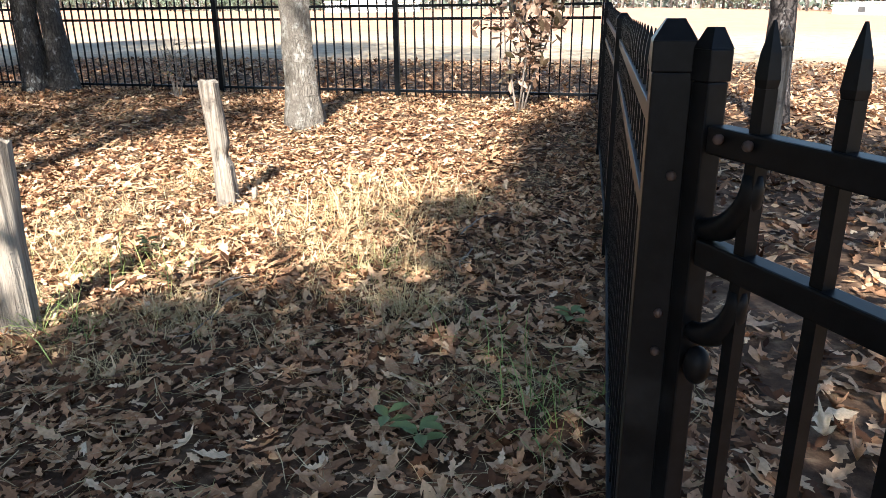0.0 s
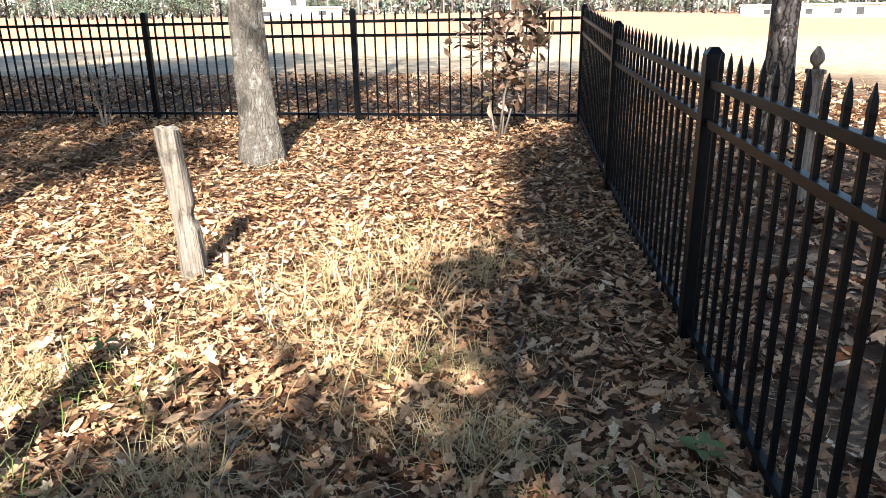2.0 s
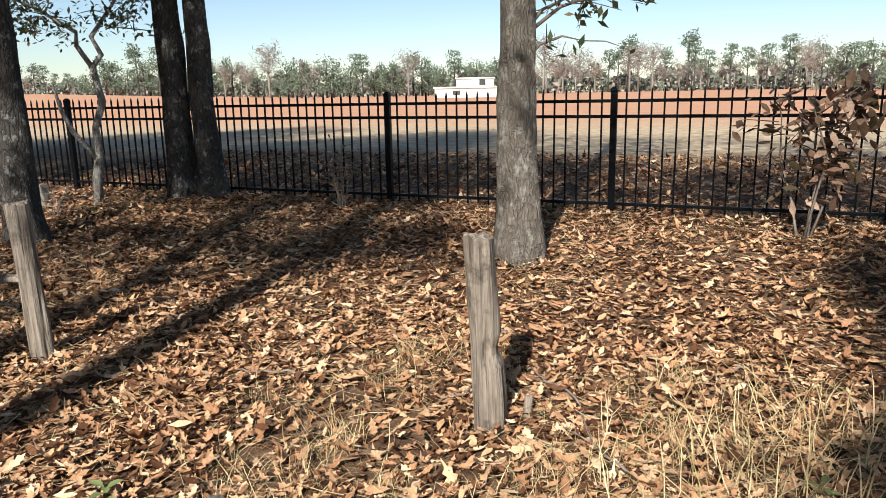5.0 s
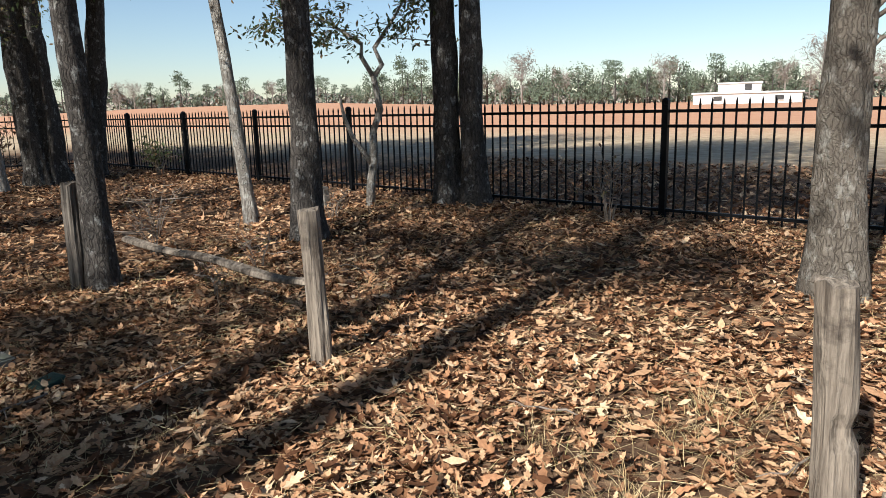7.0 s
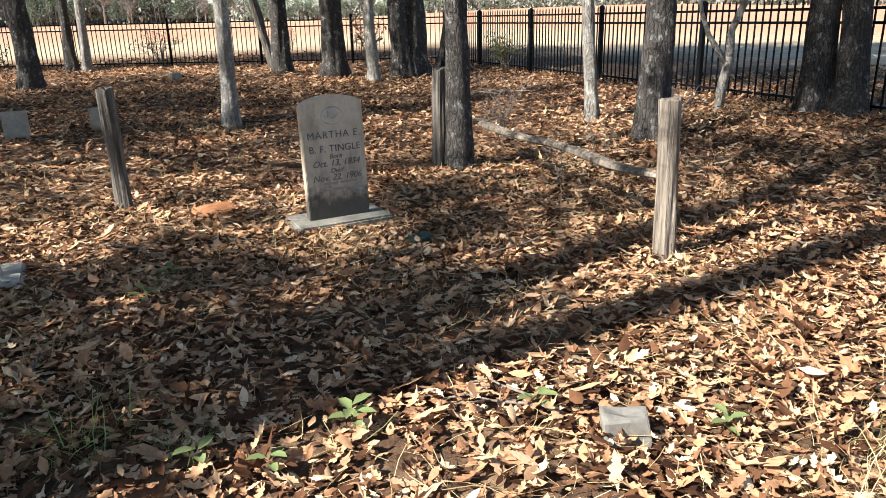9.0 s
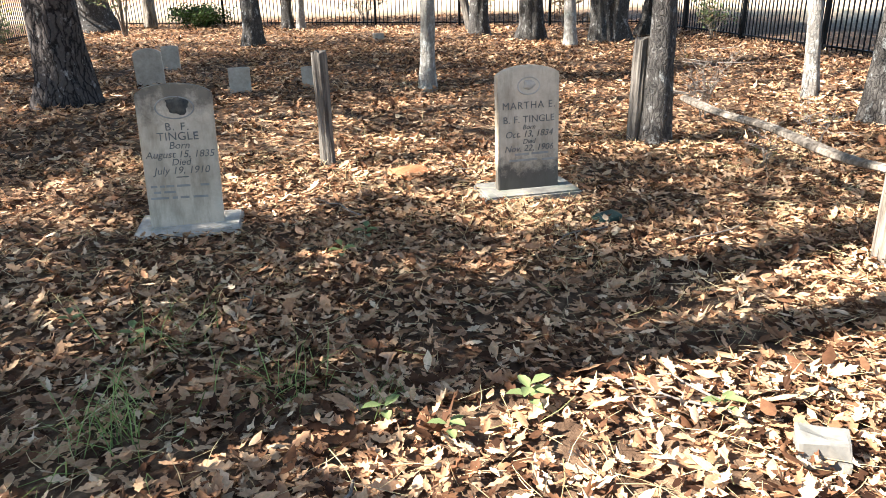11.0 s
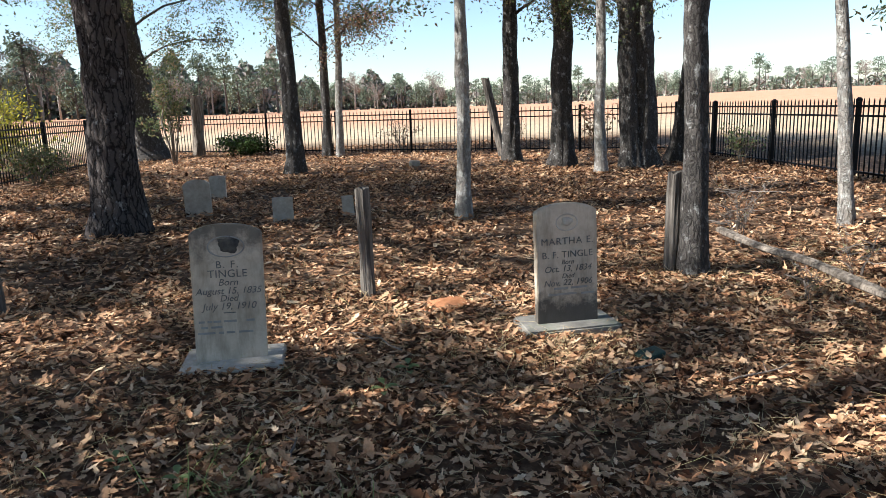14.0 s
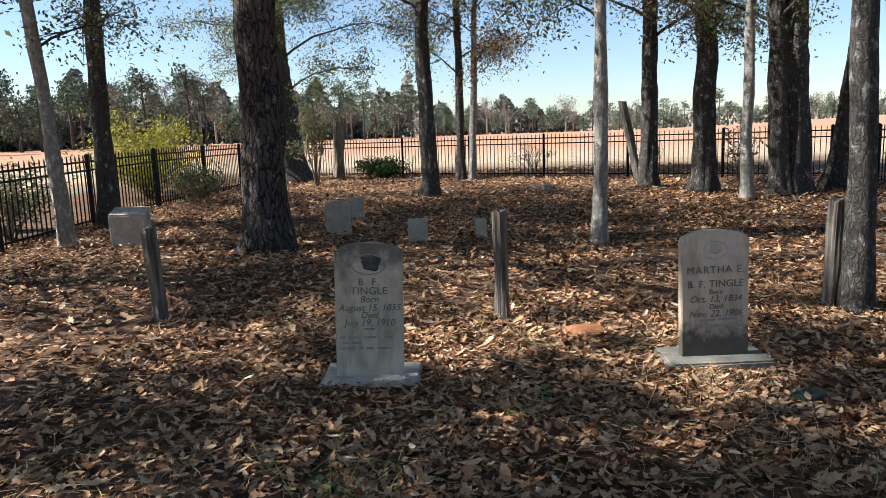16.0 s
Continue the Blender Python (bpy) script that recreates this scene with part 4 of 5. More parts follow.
def stone_base(sx, sy, sz, material, parent, seed, turn):
    bm = box_bm(sx, sy, sz, (0, 0, sz / 2 - 0.03))
    bmesh.ops.bevel(bm, geom=list(bm.edges), offset=0.012, segments=2, affect="EDGES")
    for v in bm.verts:
        v.co += Vector((noise.noise(v.co * 5 + Vector((seed, 0, 0))), noise.noise(v.co * 5 + Vector((0, seed, 0))), 0)) * 0.012
    bmesh.ops.rotate(bm, cent=(0, 0, 0), matrix=turn.to_3x3(), verts=bm.verts)
    return part("base", bm, material, parent)


FACE = 0.036
g1 = empty("gravestone", -6.45, 0.79, gz(-6.45, 0.8), 4, "arched marble gravestone with dark lichen on its crown, leaning back", "gravestone")
stone_base(0.37, 0.61, 0.098, MARBLE_PALE, g1, 3, pose(0, 0, 0, 0, 4, -4)).location.z -= 0.03
slab = arched_slab(0.42, 0.835, 0.065, 0.085)
for q in slab.verts:
    if q.co.z < 0.2:
        q.co.z -= 0.05
s1 = part("slab", slab, MARBLE_TOP, g1)
s1.matrix_basis = pose(0.0, -0.01, 0.03, -1.5, -2, 0)
lettering("B. F.", 0.062, s1, FACE, 0.0, 0.572, 0, 1.2)
lettering("TINGLE", 0.066, s1, FACE, 0.0, 0.515, 0, 1.05)
lettering("Born", 0.058, s1, FACE, 0.0, 0.465, 0.25)
lettering("August 15, 1835", 0.058, s1, FACE, 0.0, 0.413, 0.25)
lettering("Died", 0.055, s1, FACE, 0.0, 0.368, 0.25)
lettering("July 19, 1910", 0.060, s1, FACE, 0.0, 0.318, 0.25)
part("rule", box_bm(0.003, 0.07, 0.006, (FACE - 0.001, 0, 0.297)), CARVED, s1)
for z, words in ((0.245, ((-0.165, 0.035), (-0.118, 0.028), (-0.075, 0.045), (0.0, 0.075), (0.12, 0.05))), (0.21, ((-0.15, 0.04), (-0.08, 0.065))), (0.175, ((-0.14, 0.10), (-0.055, 0.03), (0.0, 0.05), (0.09, 0.085)))):
    for y, w in words:
        part("worn_word", box_bm(0.003, w, 0.013, (FACE - 0.0022, y, z)), CARVED_WORN, s1)
oval(s1, "carved_oval", FACE - 0.003, 0.70, 0.105, 0.062, 0.004, CARVED_WORN)
plaque(s1, "lichen_patch", FACE - 0.003, 0.715, 0.062, 0.045, LICHEN_BLACK, 3, 0.015)

g2 = empty("gravestone", -6.68, 2.97, gz(-6.68, 2.97), 3, "arched marble gravestone with a blackened foot on a grey base", "gravestone")
stone_base(0.36, 0.66, 0.11, MARBLE_GREY, g2, 8, pose(0, 0, 0, 0, 1, 2)).location.z -= 0.03
slab = arched_slab(0.43, 0.80, 0.065, 0.085)
for q in slab.verts:
    if q.co.z < 0.2:
        q.co.z -= 0.04
s2 = part("slab", slab, MARBLE_FOOT, g2)
s2.matrix_basis = pose(0.0, 0.0, 0.058, 0.5, -2, 2)
lettering("MARTHA E.", 0.066, s2, FACE, 0.0, 0.525, 0, 1.15)
lettering("B. F. TINGLE", 0.064, s2, FACE, 0.0, 0.435, 0, 1.05)
lettering("Born", 0.045, s2, FACE, 0.0, 0.390, 0.25)
lettering("Oct. 13, 1834", 0.060, s2, FACE, 0.0, 0.340, 0.25)
lettering("Died", 0.045, s2, FACE, 0.0, 0.295, 0.25)
lettering("Nov. 22, 1906", 0.060, s2, FACE, 0.0, 0.245, 0.25)
for w, z, y in ((0.10, 0.225, -0.05), (0.12, 0.225, 0.08), (0.20, 0.185, -0.04), (0.09, 0.18, 0.14)):
    part("worn_line", box_bm(0.003, w, 0.014, (FACE - 0.002, y, z)), CARVED_WORN, s2)
oval(s2, "carved_oval", FACE - 0.003, 0.67, 0.075, 0.055, 0.005, MARBLE_PALE)
plaque(s2, "carved_hand_emblem", FACE - 0.004, 0.675, 0.045, 0.03, MARBLE_PALE, 5)



def small_stone(x, y, w, h, t, label, material, rz=0, lean=0, arch=0.0, name="grave_marker"):
    e = arched_slab(w, h + 0.04, t, max(arch, 0.004), 10)
    for v in e.verts:
        v.co += Vector((noise.noise(v.co * 12), noise.noise(v.co * 12 + Vector((3, 0, 0))), 0)) * 0.003
    ob = part(name, e, material)
    ob.matrix_basis = pose(x, y, gz(x, y) - 0.04, lean, 0, rz)
    return tagged(ob, label, "gravestone")


small_stone(-12.5, -0.57, 0.36, 0.52, 0.07, "small arched grey headstone among leaves", MARBLE_MID, 5, 1, 0.09)
small_stone(-14.4, -0.62, 0.26, 0.36, 0.07, "small pale headstone behind another", MARBLE_MID, 0, 0, 0.02)
small_stone(-11.84, 0.65, 0.27, 0.31, 0.09, "low square grey foot stone", MARBLE_MID, 2, 0)
small_stone(-12.0, 1.52, 0.16, 0.27, 0.08, "narrow grey marker stone", MARBLE_MID, 0, 2)
small_stone(-17.9, 3.0, 0.2, 0.16, 0.15, "low stone lump in the leaves", MARBLE_MID, 20)


def block_marker():
    e = empty("block_marker", -12.1, -3.5, gz(-12.1, -3.5), 8, "squat stone marker with a sloping pale top", "gravestone")
    bm = box_bm(0.30, 0.47, 0.52, (0, 0, 0.24), 0.01)
    for v in bm.verts:
        if v.co.z > 0.4:
            v.co.z -= 0.28 * v.co.x + 0.02
            v.co.x *= 1.08
            v.co.y *= 1.05
    part("body", bm, MARBLE_MID, e)
    # thin sheet in a paler stone tone over the sloping top
    bm = box_bm(0.31, 0.48, 0.02, (0, 0, 0.01), 0.004)
    ob = part("sloping_face", bm, MARBLE_PALE, e, "pale top face")
    ob.matrix_basis = pose(0, 0, 0.485, 0, 15.6, 0)


block_marker()


def stone_chunk(x, y, sx, sy, sz, rz, label, material=MARBLE_PALE, name="stone_block"):
    bm = box_bm(sx, sy, sz, (0, 0, sz / 2 - 0.03), 0.012)
    bmesh.ops.subdivide_edges(bm, edges=bm.edges, cuts=1, use_grid_fill=True)
    for v in bm.verts:
        v.co += Vector((noise.noise(v.co * 14), noise.noise(v.co * 14 + Vector((5, 0, 0))), noise.noise(v.co * 14 + Vector((0, 5, 0))))) * 0.014
    ob = part(name, bm, material)
    ob.matrix_basis = pose(x, y, gz(x, y), 3, -5, rz)
    return tagged(ob, label, "stone")


stone_chunk(-3.68, 3.0, 0.10, 0.145, 0.14, -25, "broken pale stone block half sunk in leaves", MARBLE_GREY)
stone_chunk(-9.0, 7.9, 0.10, 0.10, 0.30, 5, "small upright grey stone near the fence", MARBLE_GREY, "upright_stone")


def clay_mound():
    v, f = [], []
    n, m = 20, 5
    for k in range(m):
        s = 1 - k / (m - 1) * 0.9
        for i in range(n):
            t = 2 * math.pi * i / n
            q = s * (1 + 0.25 * noise.noise((math.cos(t) * 1.5, math.sin(t) * 1.5, 3)))
            v.append((0.20 * q * math.cos(t), 0.24 * q * math.sin(t), -0.02 + 0.09 * (1 - s * s) + 0.02 * noise.noise((q * math.cos(t) * 4, q * math.sin(t) * 4, 0))))
    for k in range(m - 1):
        for i in range(n):
            j = (i + 1) % n
            f.append((k * n + i, k * n + j, (k + 1) * n + j, (k + 1) * n + i))
    f.append(tuple((m - 1) * n + i for i in range(n)))
    ob = obj("clay_mound", v, f, CLAY)
    ob.matrix_basis = pose(-7.38, 2.27, gz(-7.4, 2.3))
    tagged(ob, "small bare mound of red clay", "soil")


clay_mound()
bm = box_bm(0.10, 0.16, 0.05, (0, 0, 0.035), 0.012)
tray = part("flower_tray", bm, GREEN_PLASTIC)
tray.matrix_basis = pose(-5.95, 3.25, gz(-5.95, 3.25), 4, 6, 20)
tagged(tray, "dark green plastic flower holder fallen in leaves", "flower holder")

# ---------------------------------------------------------------- buildings far off
def far_building(x, y, w, d, h, rz, label, wins, upper=None):
    e = empty("building", x, y, gz(x, y), rz, label, "building")
    part("wall", box_bm(w, d, h, (0, 0, h / 2), 0.03), WHITE_WALL, e)
    part("roof", box_bm(w + 0.5, d + 0.5, 0.25, (0, 0, h + 0.126), 0.05), ROOFING, e)
    for a, z, ww, hh in wins:
        win = part("window", box_bm(ww, 0.12, hh, (a, -d / 2 - 0.02, z), 0.01), DARK_OPENING, e)
        part("sill", box_bm(ww + 0.2, 0.2, 0.08, (a, -d / 2 - 0.06, z - hh / 2 - 0.04), 0.01), WHITE_WALL, win)
    if upper:
        ux, uw, uh = upper
        part("upper_wall", box_bm(uw, d * 0.8, uh, (ux, 0, h + 0.252 + uh / 2), 0.03), WHITE_WALL, e)
        part("upper_roof", box_bm(uw + 0.4, d * 0.8 + 0.4, 0.22, (ux, 0, h + 0.252 + uh + 0.111), 0.04), ROOFING, e)
        part("upper_window", box_bm(1.0, 0.12, 0.9, (ux + uw * 0.2, -d * 0.4 - 0.02, h + 0.3 + uh * 0.5), 0.01), DARK_OPENING, e)


far_building(-37, 118, 15.0, 7, 1.5, 16, "pale flat-roofed building across the field", [(-4, 0.8, 1.2, 0.7), (4.5, 0.8, 1.2, 0.7)], (-1.0, 6.0, 1.2))
far_building(48, 126, 26.0, 8, 1.9, -20, "long low pale building with dark openings", [(-9, 1.0, 1, 0.8), (-3, 1.0, 1, 0.8), (1, 1.0, 1, 0.8), (4, 1, 1, 1.2), (9, 1, 1, 0.8)])

# ---------------------------------------------------------------- distant trees
def far_tree(kind, seed):
    rg = np.random.default_rng(seed)
    names = {"pine": "pine_tree", "oak": "round_oak", "bare": "bare_tree"}
    labels = {"pine": "tall dark pine on the far edge of the field", "oak": "round green tree at the field's edge", "bare": "leafless grey-brown tree at the field's edge"}
    e = empty(names[kind], 0, 0, 0, 0, labels[kind], "tree", "trees round the field")
    h = {"pine": 11.0, "oak": 7.5, "bare": 9.5}[kind]
    v, f = tube([(0, 0, -0.4), (0.1, 0, h * 0.4), (0.0, 0.1, h * 0.75), (0, 0, h * 0.97)], [0.24, 0.19, 0.12, 0.03], 7)
    lv = []
    if kind == "pine":
        for k in range(20):
            z = h * rg.uniform(0.45, 1.0)
            a = rg.uniform(0, 6.3)
            L = 2.0 * (1.15 - z / h) + 0.5
            p = np.array([math.cos(a) * L, math.sin(a) * L, z + 0.3])
            tube([(0, 0, z), tuple(p)], [0.05, 0.02], 4, 0, 0, v, f)
            lv.append(p + rg.normal(0, 1, (34, 3)) * np.array([0.55, 0.55, 0.3]))
        s, lm = 0.55, PINE_HAZED
    elif kind == "oak":
        for k in range(30):
            a, z = rg.uniform(0, 6.3), h * rg.uniform(0.22, 0.95)
            L = 2.9 * math.sqrt(max(0.05, 1 - ((z / h - 0.5) / 0.5) ** 2)) * rg.uniform(0.4, 1)
            p = np.array([math.cos(a) * L, math.sin(a) * L, z])
            tube([(0, 0, z * 0.7), tuple(p)], [0.05, 0.02], 4, 0, 0, v, f)
            lv.append(p + rg.normal(0, 0.5, (34, 3)))
        s, lm = 0.5, PINE_HAZED
    else:
        for k in range(34):
            a, z = rg.uniform(0, 6.3), h * rg.uniform(0.3, 0.8)
            L = rg.uniform(0.8, 2.4)
            p = np.array([math.cos(a) * L, math.sin(a) * L, z + L * 0.9])
            tube([(0, 0, z), tuple(p * np.array([0.5, 0.5, 1]) - np.array([0, 0, L * 0.35])), tuple(p)], [0.06, 0.04, 0.015], 4, 0, 0, v, f)
            lv.append(p + rg.normal(0, 0.55, (16, 3)))
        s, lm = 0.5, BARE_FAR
    obj("trunk", v, f, BARK_PALE if kind == "bare" else BARK_DARK, e)
    P = np.concatenate(lv)
    n = len(P)
    shape = SMALL_V if kind != "bare" else [(a, b * 0.22, c) for a, b, c in SMALL_V]
    scatter("crown", shape, SMALL_F, P, rg.uniform(0, 6.3, n), rg.normal(0, 0.8, n), rg.normal(0, 0.8, n), rg.uniform(0.6, 1.3, n) * s * (2.0 if kind == "bare" else 1), lm, e)
    return e


protos = [far_tree("pine", 71), far_tree("oak", 72), far_tree("bare", 73), far_tree("pine", 74), far_tree("bare", 75), far_tree("oak", 76)]
rf = np.random.default_rng(80)
spots = []
for az in np.arange(-48, 150, 0.62):
    a = az + rf.uniform(-0.3, 0.3)
    if a < 12:
        d, sc, w = rf.uniform(160, 210), rf.uniform(0.8, 1.2), (0.25, 0.05, 0.35, 0.15, 0.15, 0.05)
    elif a < 45:
        d, sc, w = rf.uniform(150, 190), rf.uniform(0.7, 1.05), (0.12, 0.32, 0.12, 0.06, 0.1, 0.28)
    elif a < 75:
        d, sc, w = rf.uniform(230, 280), rf.uniform(0.6, 0.95), (0.2, 0.25, 0.08, 0.15, 0.07, 0.25)
    elif a < 95:
        d, sc, w = rf.uniform(230, 280), rf.uniform(0.8, 1.1), (0.15, 0.2, 0.2, 0.15, 0.15, 0.15)
    else:
        d, sc, w = rf.uniform(150, 190) - (a - 95) * 1.0, rf.uniform(0.9, 1.2), (0.25, 0.12, 0.2, 0.2, 0.13, 0.1)
    k = rf.choice(6, p=w)
    spots.append((k, -2 - math.sin(radians(a)) * d, 1.5 + math.cos(radians(a)) * d, sc, rf.uniform(0, 360)))
used = set()
for k, x, y, sc, rz in spots:
    m = pose(x, y, gz(x, y) - 0.1, 0, 0, rz) @ Matrix.Diagonal((sc, sc, sc, 1))
    if k in used:
        copy_thing(protos[k], m)
    else:
        protos[k].matrix_basis = m
        used.add(k)

n = 90000
az = np.radians(np.where(rf.uniform(0, 1, n) < 0.5, rf.uniform(-48, 150, n), rf.uniform(82, 140, n)))
deg = np.degrees(az)
dist = np.where(deg < 45, 215, np.where(deg < 95, 290, 205 - (deg - 95) * 1.0)) + rf.uniform(-12, 25, n)
hh = np.interp(deg, [-48, 12, 45, 78, 95, 96, 140], [8.0, 7.5, 6.0, 8.5, 17.0, 14.5, 16.0])
wx, wy = -2 - np.sin(az) * dist, 1.5 + np.cos(az) * dist
top = hh * (0.75 + 0.35 * np.sin(deg * 1.7) * np.sin(deg * 0.9 + 1))
wz = ground_z(wx, wy) + rf.uniform(0, 1, n) ** 0.8 * top
# woods tones carry painted haze: paler and greyer than near foliage
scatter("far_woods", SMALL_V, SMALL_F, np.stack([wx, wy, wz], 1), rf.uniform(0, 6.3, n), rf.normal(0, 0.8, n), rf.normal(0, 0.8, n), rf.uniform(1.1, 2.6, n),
        island_mat("far woods, haze-paled", [(0.0, (0.09, 0.115, 0.09)), (0.45, (0.16, 0.19, 0.14)), (0.6, (0.26, 0.235, 0.20)), (1.0, (0.35, 0.32, 0.285))], 0.9, 0.0),
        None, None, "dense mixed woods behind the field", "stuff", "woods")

# ---------------------------------------------------------------- leaf litter and grass
def litter(name, x0, x1, y0, y1, per_m2, size, label, seed, lift=0.02):
    rg = np.random.default_rng(seed)
    n = int((x1 - x0) * (y1 - y0) * per_m2)
    x, y = rg.uniform(x0, x1, n), rg.uniform(y0, y1, n)
    clump = np.array([noise.noise((a * 1.1, b * 1.1, 3.0)) for a, b in zip(x, y)])
    keep = rg.uniform(0, 1, n) < 0.78 + 0.6 * clump
    for sx, sy in ((-6.45, 0.79), (-6.68, 2.97)):
        keep &= ~((np.abs(x - sx) < 0.20) & (np.abs(y - sy) < 0.31) & (rg.uniform(0, 1, n) < 0.96))
    x, y = x[keep], y[keep]
    n = len(x)
    und = np.array([0.028 * noise.noise((a * 0.9, b * 0.9, 0)) + 0.015 * noise.noise((a * 3, b * 3, 4)) for a, b in zip(x, y)])
    z = ground_z(x, y) + und + np.abs(rg.normal(0, lift, n)) + 0.008
    P = np.stack([x, y, z], 1)
    yaw, ti, ro, sz, cu = rg.uniform(0, 6.3, n), rg.normal(0, 0.27, n), rg.normal(0, 0.27, n), np.clip(rg.lognormal(-0.08, 0.33, n), 0.45, 1.9) * size, rg.normal(0.3, 0.7, n)
    h = int(n * 0.72)
    scatter(name, LOBED_V, LOBED_F, P[:h], yaw[:h], ti[:h], ro[:h], sz[:h], LITTER, None, cu[:h], label, "stuff", "leaves")
    scatter(name, LEAF_V, LEAF_F, P[h:], yaw[h:], ti[h:], ro[h:], sz[h:] * 0.85, LITTER, None, cu[h:], label, "stuff", "leaves")


litter("fallen_leaves", -8.5, 0.6, -1.2, 9.6, 950, 0.076, "thick carpet of dry brown oak leaves", 101)
litter("fallen_leaves", -6.8, 0.3, 0.4, 6.0, 650, 0.064, "small dry oak leaves on top of the carpet", 109)
litter("fallen_leaves", -8.5, 5.0, -6.5, -1.2, 220, 0.105, "dry oak leaves under the trees", 106)
litter("fallen_leaves", -17, -8.5, -5.6, 10.0, 430, 0.088, "dry oak leaves under the trees", 102)
litter("fallen_leaves", -28, -17, -6.0, 10.5, 170, 0.105, "dry oak leaves along the far fence", 103)
litter("fallen_leaves", -12, 4.5, 9.6, 15.5, 150, 0.115, "scattered dry leaves outside the fence", 104)
litter("fallen_leaves", 0.6, 5, -1.2, 9.6, 320, 0.105, "scattered dry leaves outside the fence", 105)


def straw(x0, x1, y0, y1, per_m2, seed):
    """Fallen pine needles and bits of dry stem lying flat among the leaves."""
    rg = np.random.default_rng(seed)
    n = int((x1 - x0) * (y1 - y0) * per_m2)
    x, y = rg.uniform(x0, x1, n), rg.uniform(y0, y1, n)
    keep = np.array([noise.noise((a * 0.8, b * 0.8, 9.0)) for a, b in zip(x, y)]) + rg.uniform(-0.4, 0.6, n) > 0
    x, y = x[keep], y[keep]
    n = len(x)
    v = [(-0.5, -0.008, 0), (-0.5, 0.008, 0), (0, 0.05, 0.02), (0, 0.034, 0.02), (0.5, 0.006, 0), (0.5, -0.006, 0)]
    scatter("pine_straw", v, [(0, 3, 2, 1), (3, 5, 4, 2)], np.stack([x, y, ground_z(x, y) + rg.uniform(0.02, 0.065, n)], 1), rg.uniform(0, 6.3, n), rg.normal(0, 0.16, n), rg.normal(0, 0.3, n),
            rg.uniform(0.08, 0.2, n), DRY_GRASS, None, None, "dry pine needles and straw among the leaves", "stuff", "straw")


straw(-8.5, 0.4, -1.2, 9.4, 260, 107)


def grass(name, tufts, blades, h, material, label, seed):
    rg = np.random.default_rng(seed)
    P, H = [], []
    for x, y, r, k in tufts:
        m = int(blades * k)
        q = rg.normal(0, r, (m, 2))
        P.append(np.stack([x + q[:, 0], y + q[:, 1], ground_z(x + q[:, 0], y + q[:, 1]) - 0.01], 1))
        H.append(rg.uniform(0.5, 1.2, m) * h * (0.6 + 0.4 * k))
    P, H = np.concatenate(P), np.concatenate(H)
    n = len(P)
    return scatter(name, BLADE_V, BLADE_F, P, rg.uniform(0, 6.3, n), rg.normal(0.25, 0.35, n), rg.normal(0, 0.25, n), H, material, None, None, label, "stuff", "grass")


rt = np.random.default_rng(110)
tufts = [(rt.uniform(-3.2, -0.3), rt.uniform(1.8, 5.2), rt.uniform(0.04, 0.12), rt.uniform(0.3, 1)) for _ in range(70)]
tufts += [(-1.35, 3.9, 0.25, 3), (-1.3, 4.5, 0.3, 3), (-1.6, 3.4, 0.15, 1.6), (-2.6, 3.1, 0.16, 1.6), (-2.3, 3.4, 0.12, 1.2), (-3.0, 3.7, 0.2, 1.2), (-1.7, 2.6, 0.10, 1.3), (-0.9, 2.9, 0.1, 1.2), (-0.75, 2.7, 0.09, 1.6), (-1.75, 2.45, 0.1, 1.6), (-0.35, 2.15, 0.12, 1.4), (-1.1, 3.4, 0.14, 1.8), (-2.5, 2.55, 0.12, 1.4), (-2.9, 3.2, 0.12, 1.2)]
tufts += [(rt.uniform(-7, -3), rt.uniform(0, 6), rt.uniform(0.05, 0.15), rt.uniform(0.15, 0.6)) for _ in range(45)]
tufts += [(rt.uniform(-8.8, -6), rt.uniform(4.2, 6.5), rt.uniform(0.1, 0.25), rt.uniform(0.3, 0.8)) for _ in range(24)]
grass("dry_grass", tufts, 95, 0.16, DRY_GRASS, "tufts of dry straw-coloured grass among leaves", 111)
grass("green_grass", [(-2.14, 2.29, 0.09, 1), (-0.1, 2.05, 0.10, 1.3), (-0.35, 2.5, 0.10, 0.8), (-4.4, 1.42, 0.07, 0.9), (-4.27, 1.71, 0.05, 0.5), (-4.85, 0.91, 0.12, 0.9), (-4.23, 0.9, 0.12, 1.2), (-2.38, 2.93, 0.1, 0.8), (-2.0, 3.04, 0.09, 0.8), (-1.1, 3.2, 0.08, 0.5)],
      55, 0.24, GREEN_GRASS, "small tufts of fresh green grass", 112)
grass("dry_weeds", [(-6.05, 2.85, 0.16, 1.4), (-6.0, 2.55, 0.14, 1.0), (-6.15, 3.2, 0.12, 0.8), (-6.0, 0.5, 0.1, 0.5), (-5.95, 1.9, 0.12, 0.6), (-5.3, 5.1, 0.2, 1.0), (-5.95, 4.9, 0.2, 0.9), (-3.3, 3.6, 0.15, 1.0), (-3.4, 4.1, 0.2, 1.0), (-8.6, 2.2, 0.3, 1.2), (-9.3, 1.4, 0.4, 1.5), (-8.9, 3.2, 0.4, 1.2), (-11.3, 2.9, 0.25, 1.2)],
      70, 0.15, DRY_GRASS, "dry brown weeds standing in the leaves", 113)
for bx, by, bh, bs in ((-8.7, 5.4, 0.6, 161), (-7.3, 5.6, 0.45, 162), (-9.6, 5.9, 0.7, 163), (-8.3, 7.4, 0.5, 164), (-6.9, 4.9, 0.35, 165)):
    shrub("bare_bush", bx, by, bh, bh * 1.3, 9, 26, 0.04, BROWN_LEAF, "low tangle of bare brown twigs in the leaves", bs)
field_n = 9000
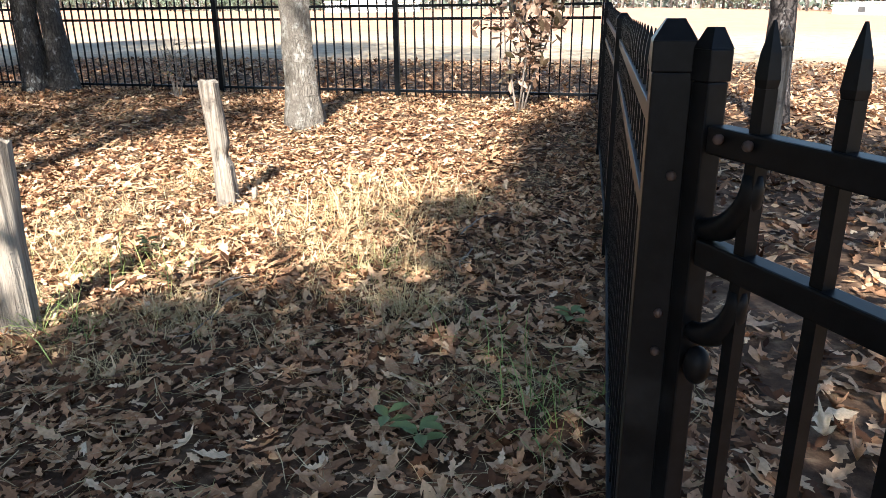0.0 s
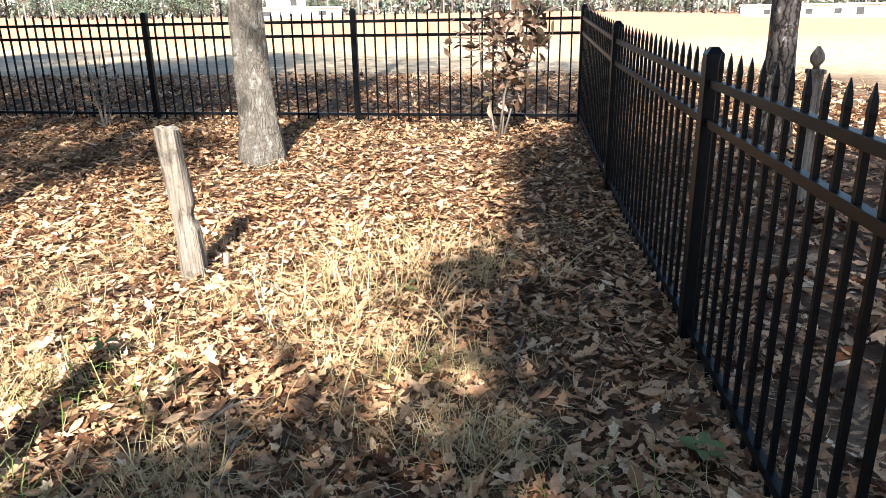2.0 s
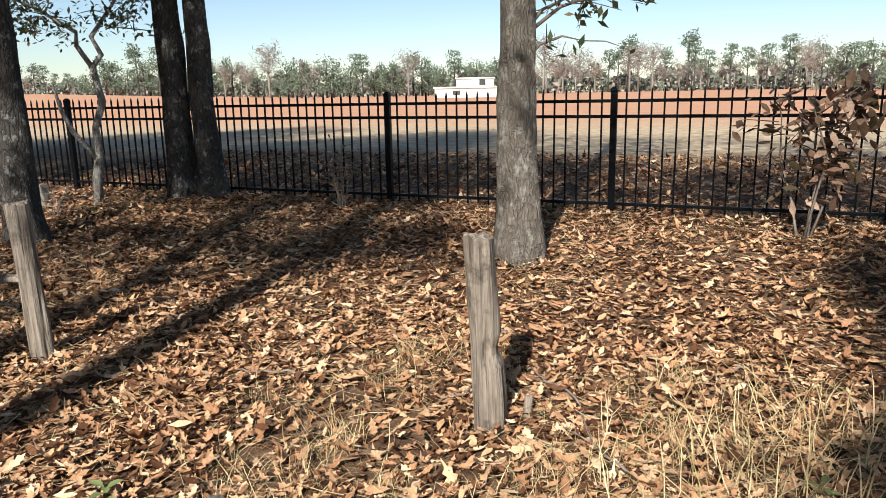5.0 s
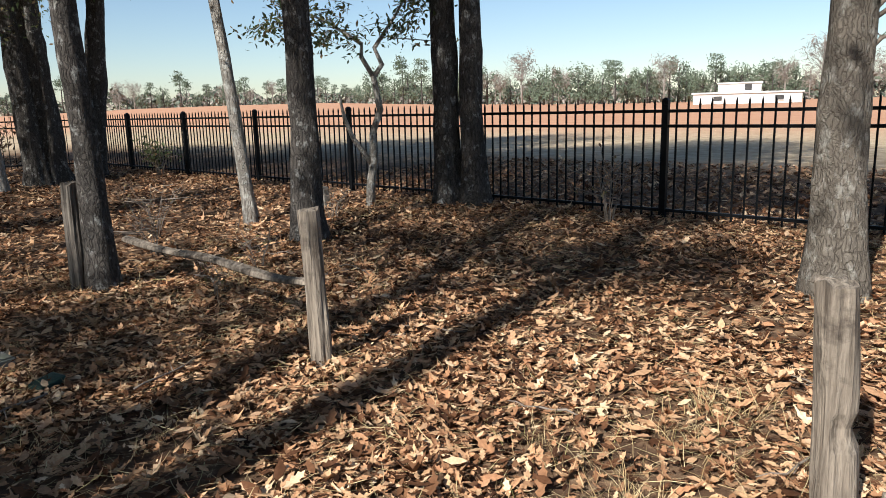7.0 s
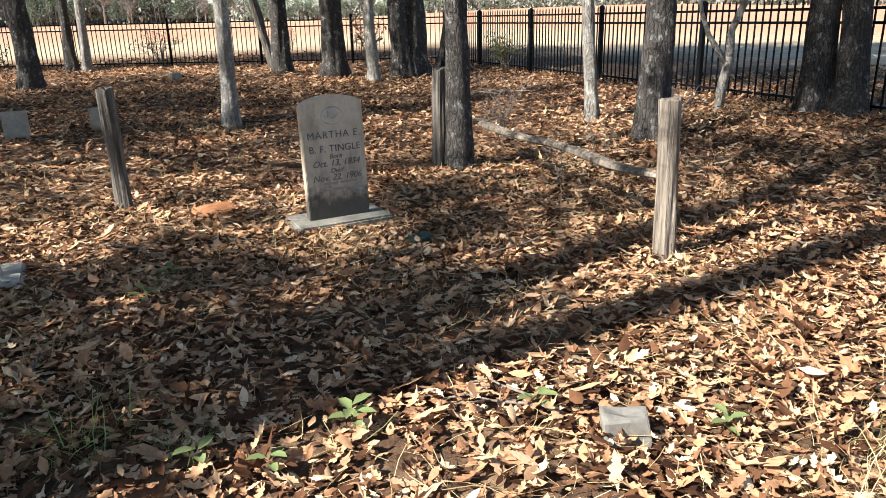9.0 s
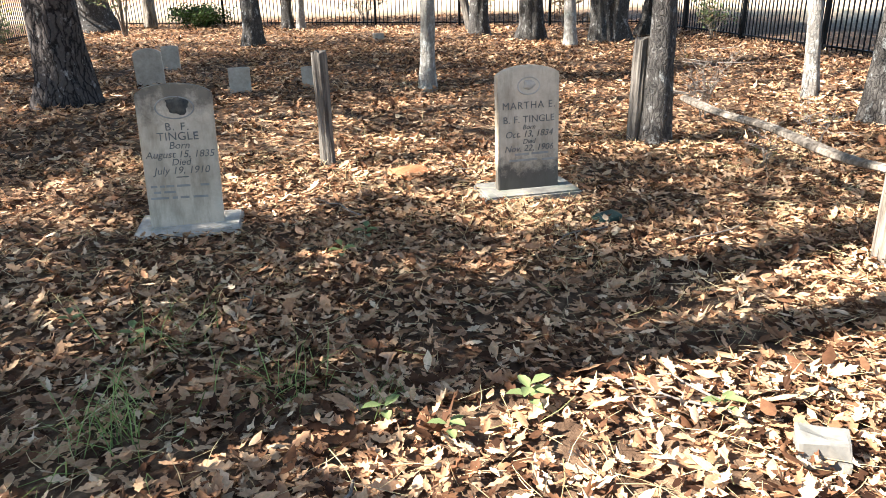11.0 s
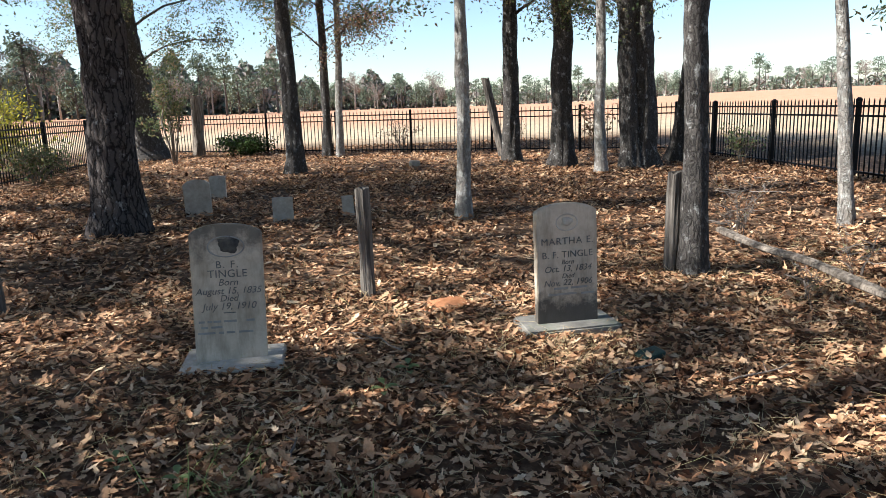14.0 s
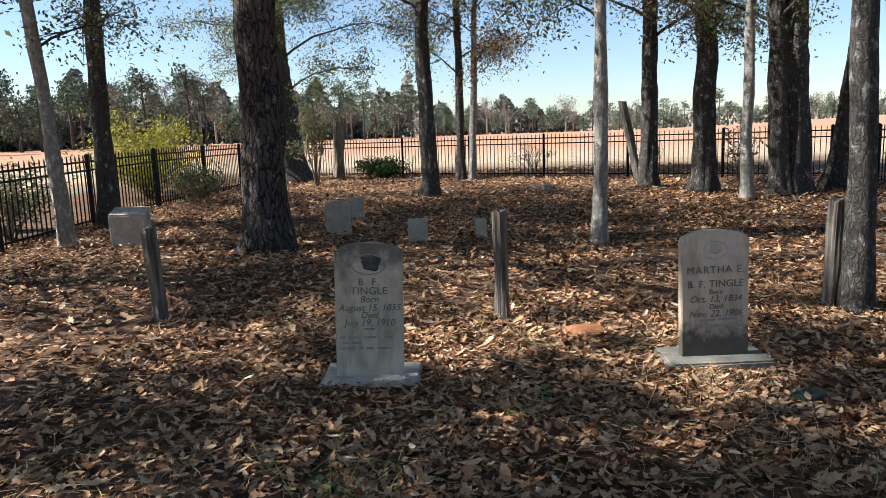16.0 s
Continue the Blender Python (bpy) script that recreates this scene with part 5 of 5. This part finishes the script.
fx, fy = rt.uniform(-45, 12, field_n), rt.uniform(9.6, 34, field_n)
scatter("field_grass", BLADE_V, BLADE_F, np.stack([fx, fy, ground_z(fx, fy) - 0.01], 1), rt.uniform(0, 6.3, field_n), rt.normal(0.2, 0.3, field_n), rt.normal(0, 0.25, field_n),
        rt.uniform(0.08, 0.22, field_n), DRY_GRASS, None, None, "sparse dry grass outside the fence", "stuff", "grass")


WEEDS = [(-4.13, 2.23, 7, 0.085), (-4.17, 1.74, 3, 0.08), (-3.96, 2.84, 4, 0.08), (-4.02, 1.93, 4, 0.07), (-0.47, 1.79, 6, 0.09), (-0.59, 1.87, 4, 0.08), (-0.06, 2.75, 6, 0.08), (-3.55, 3.3, 5, 0.07),
         (-5.95, 1.82, 5, 0.08), (-5.68, 1.67, 5, 0.08), (-4.9, 0.8, 5, 0.07), (-2.4, 3.32, 5, 0.07), (-1.2, 4.1, 4, 0.06), (-5.1, 0.5, 5, 0.06)]


def weed(x, y, n, size, seed):
    rg = np.random.default_rng(seed)
    e = empty("broadleaf_weed", x, y, gz(x, y) + 0.05, 0, "small green broad-leaved weed growing through leaves", "weed", "weeds in the leaves")
    me = None
    for k in range(n):
        a = k * 2.4 + rg.uniform(-0.3, 0.3)
        v = [(0.5 + px, py * 1.25, pz + 0.5 * (0.5 + px) - 0.35 * (0.5 + px) ** 2) for px, py, pz in LEAF_V]
        ob = obj("leaf", v, LEAF_F, WEED_LEAF, e)
        ob.matrix_basis = pose(0, 0, 0.01 * k, 0, 0, math.degrees(a)) @ Matrix.Diagonal((size, size, size, 1))


for i, (x, y, n, s) in enumerate(WEEDS):
    weed(x, y, n, s, 120 + i)


def twig(x, y, L, rz, seed):
    rg = np.random.default_rng(seed)
    pts = [(L * (s - 0.5), 0.06 * L * math.sin(5 * s + seed), 0.035 + 0.03 * rg.uniform()) for s in np.linspace(0, 1, 7)]
    v, f = tube(pts, [0.005, 0.006, 0.006, 0.005, 0.004, 0.003, 0.002], 6)
    tube([pts[3], (pts[3][0] + 0.2 * L, 0.15 * L, 0.06)], [0.004, 0.002], 5, 0, 0, v, f)
    ob = obj("fallen_twig", v, f, TWIG)
    ob.matrix_basis = pose(x, y, gz(x, y), 0, 0, rz)
    tagged(ob, "thin fallen twig lying on leaves", "twig", "fallen twigs")


for i in range(26):
    twig(rt.uniform(-7.5, -0.5), rt.uniform(0.5, 6.5), rt.uniform(0.2, 0.6), rt.uniform(0, 360), 140 + i)
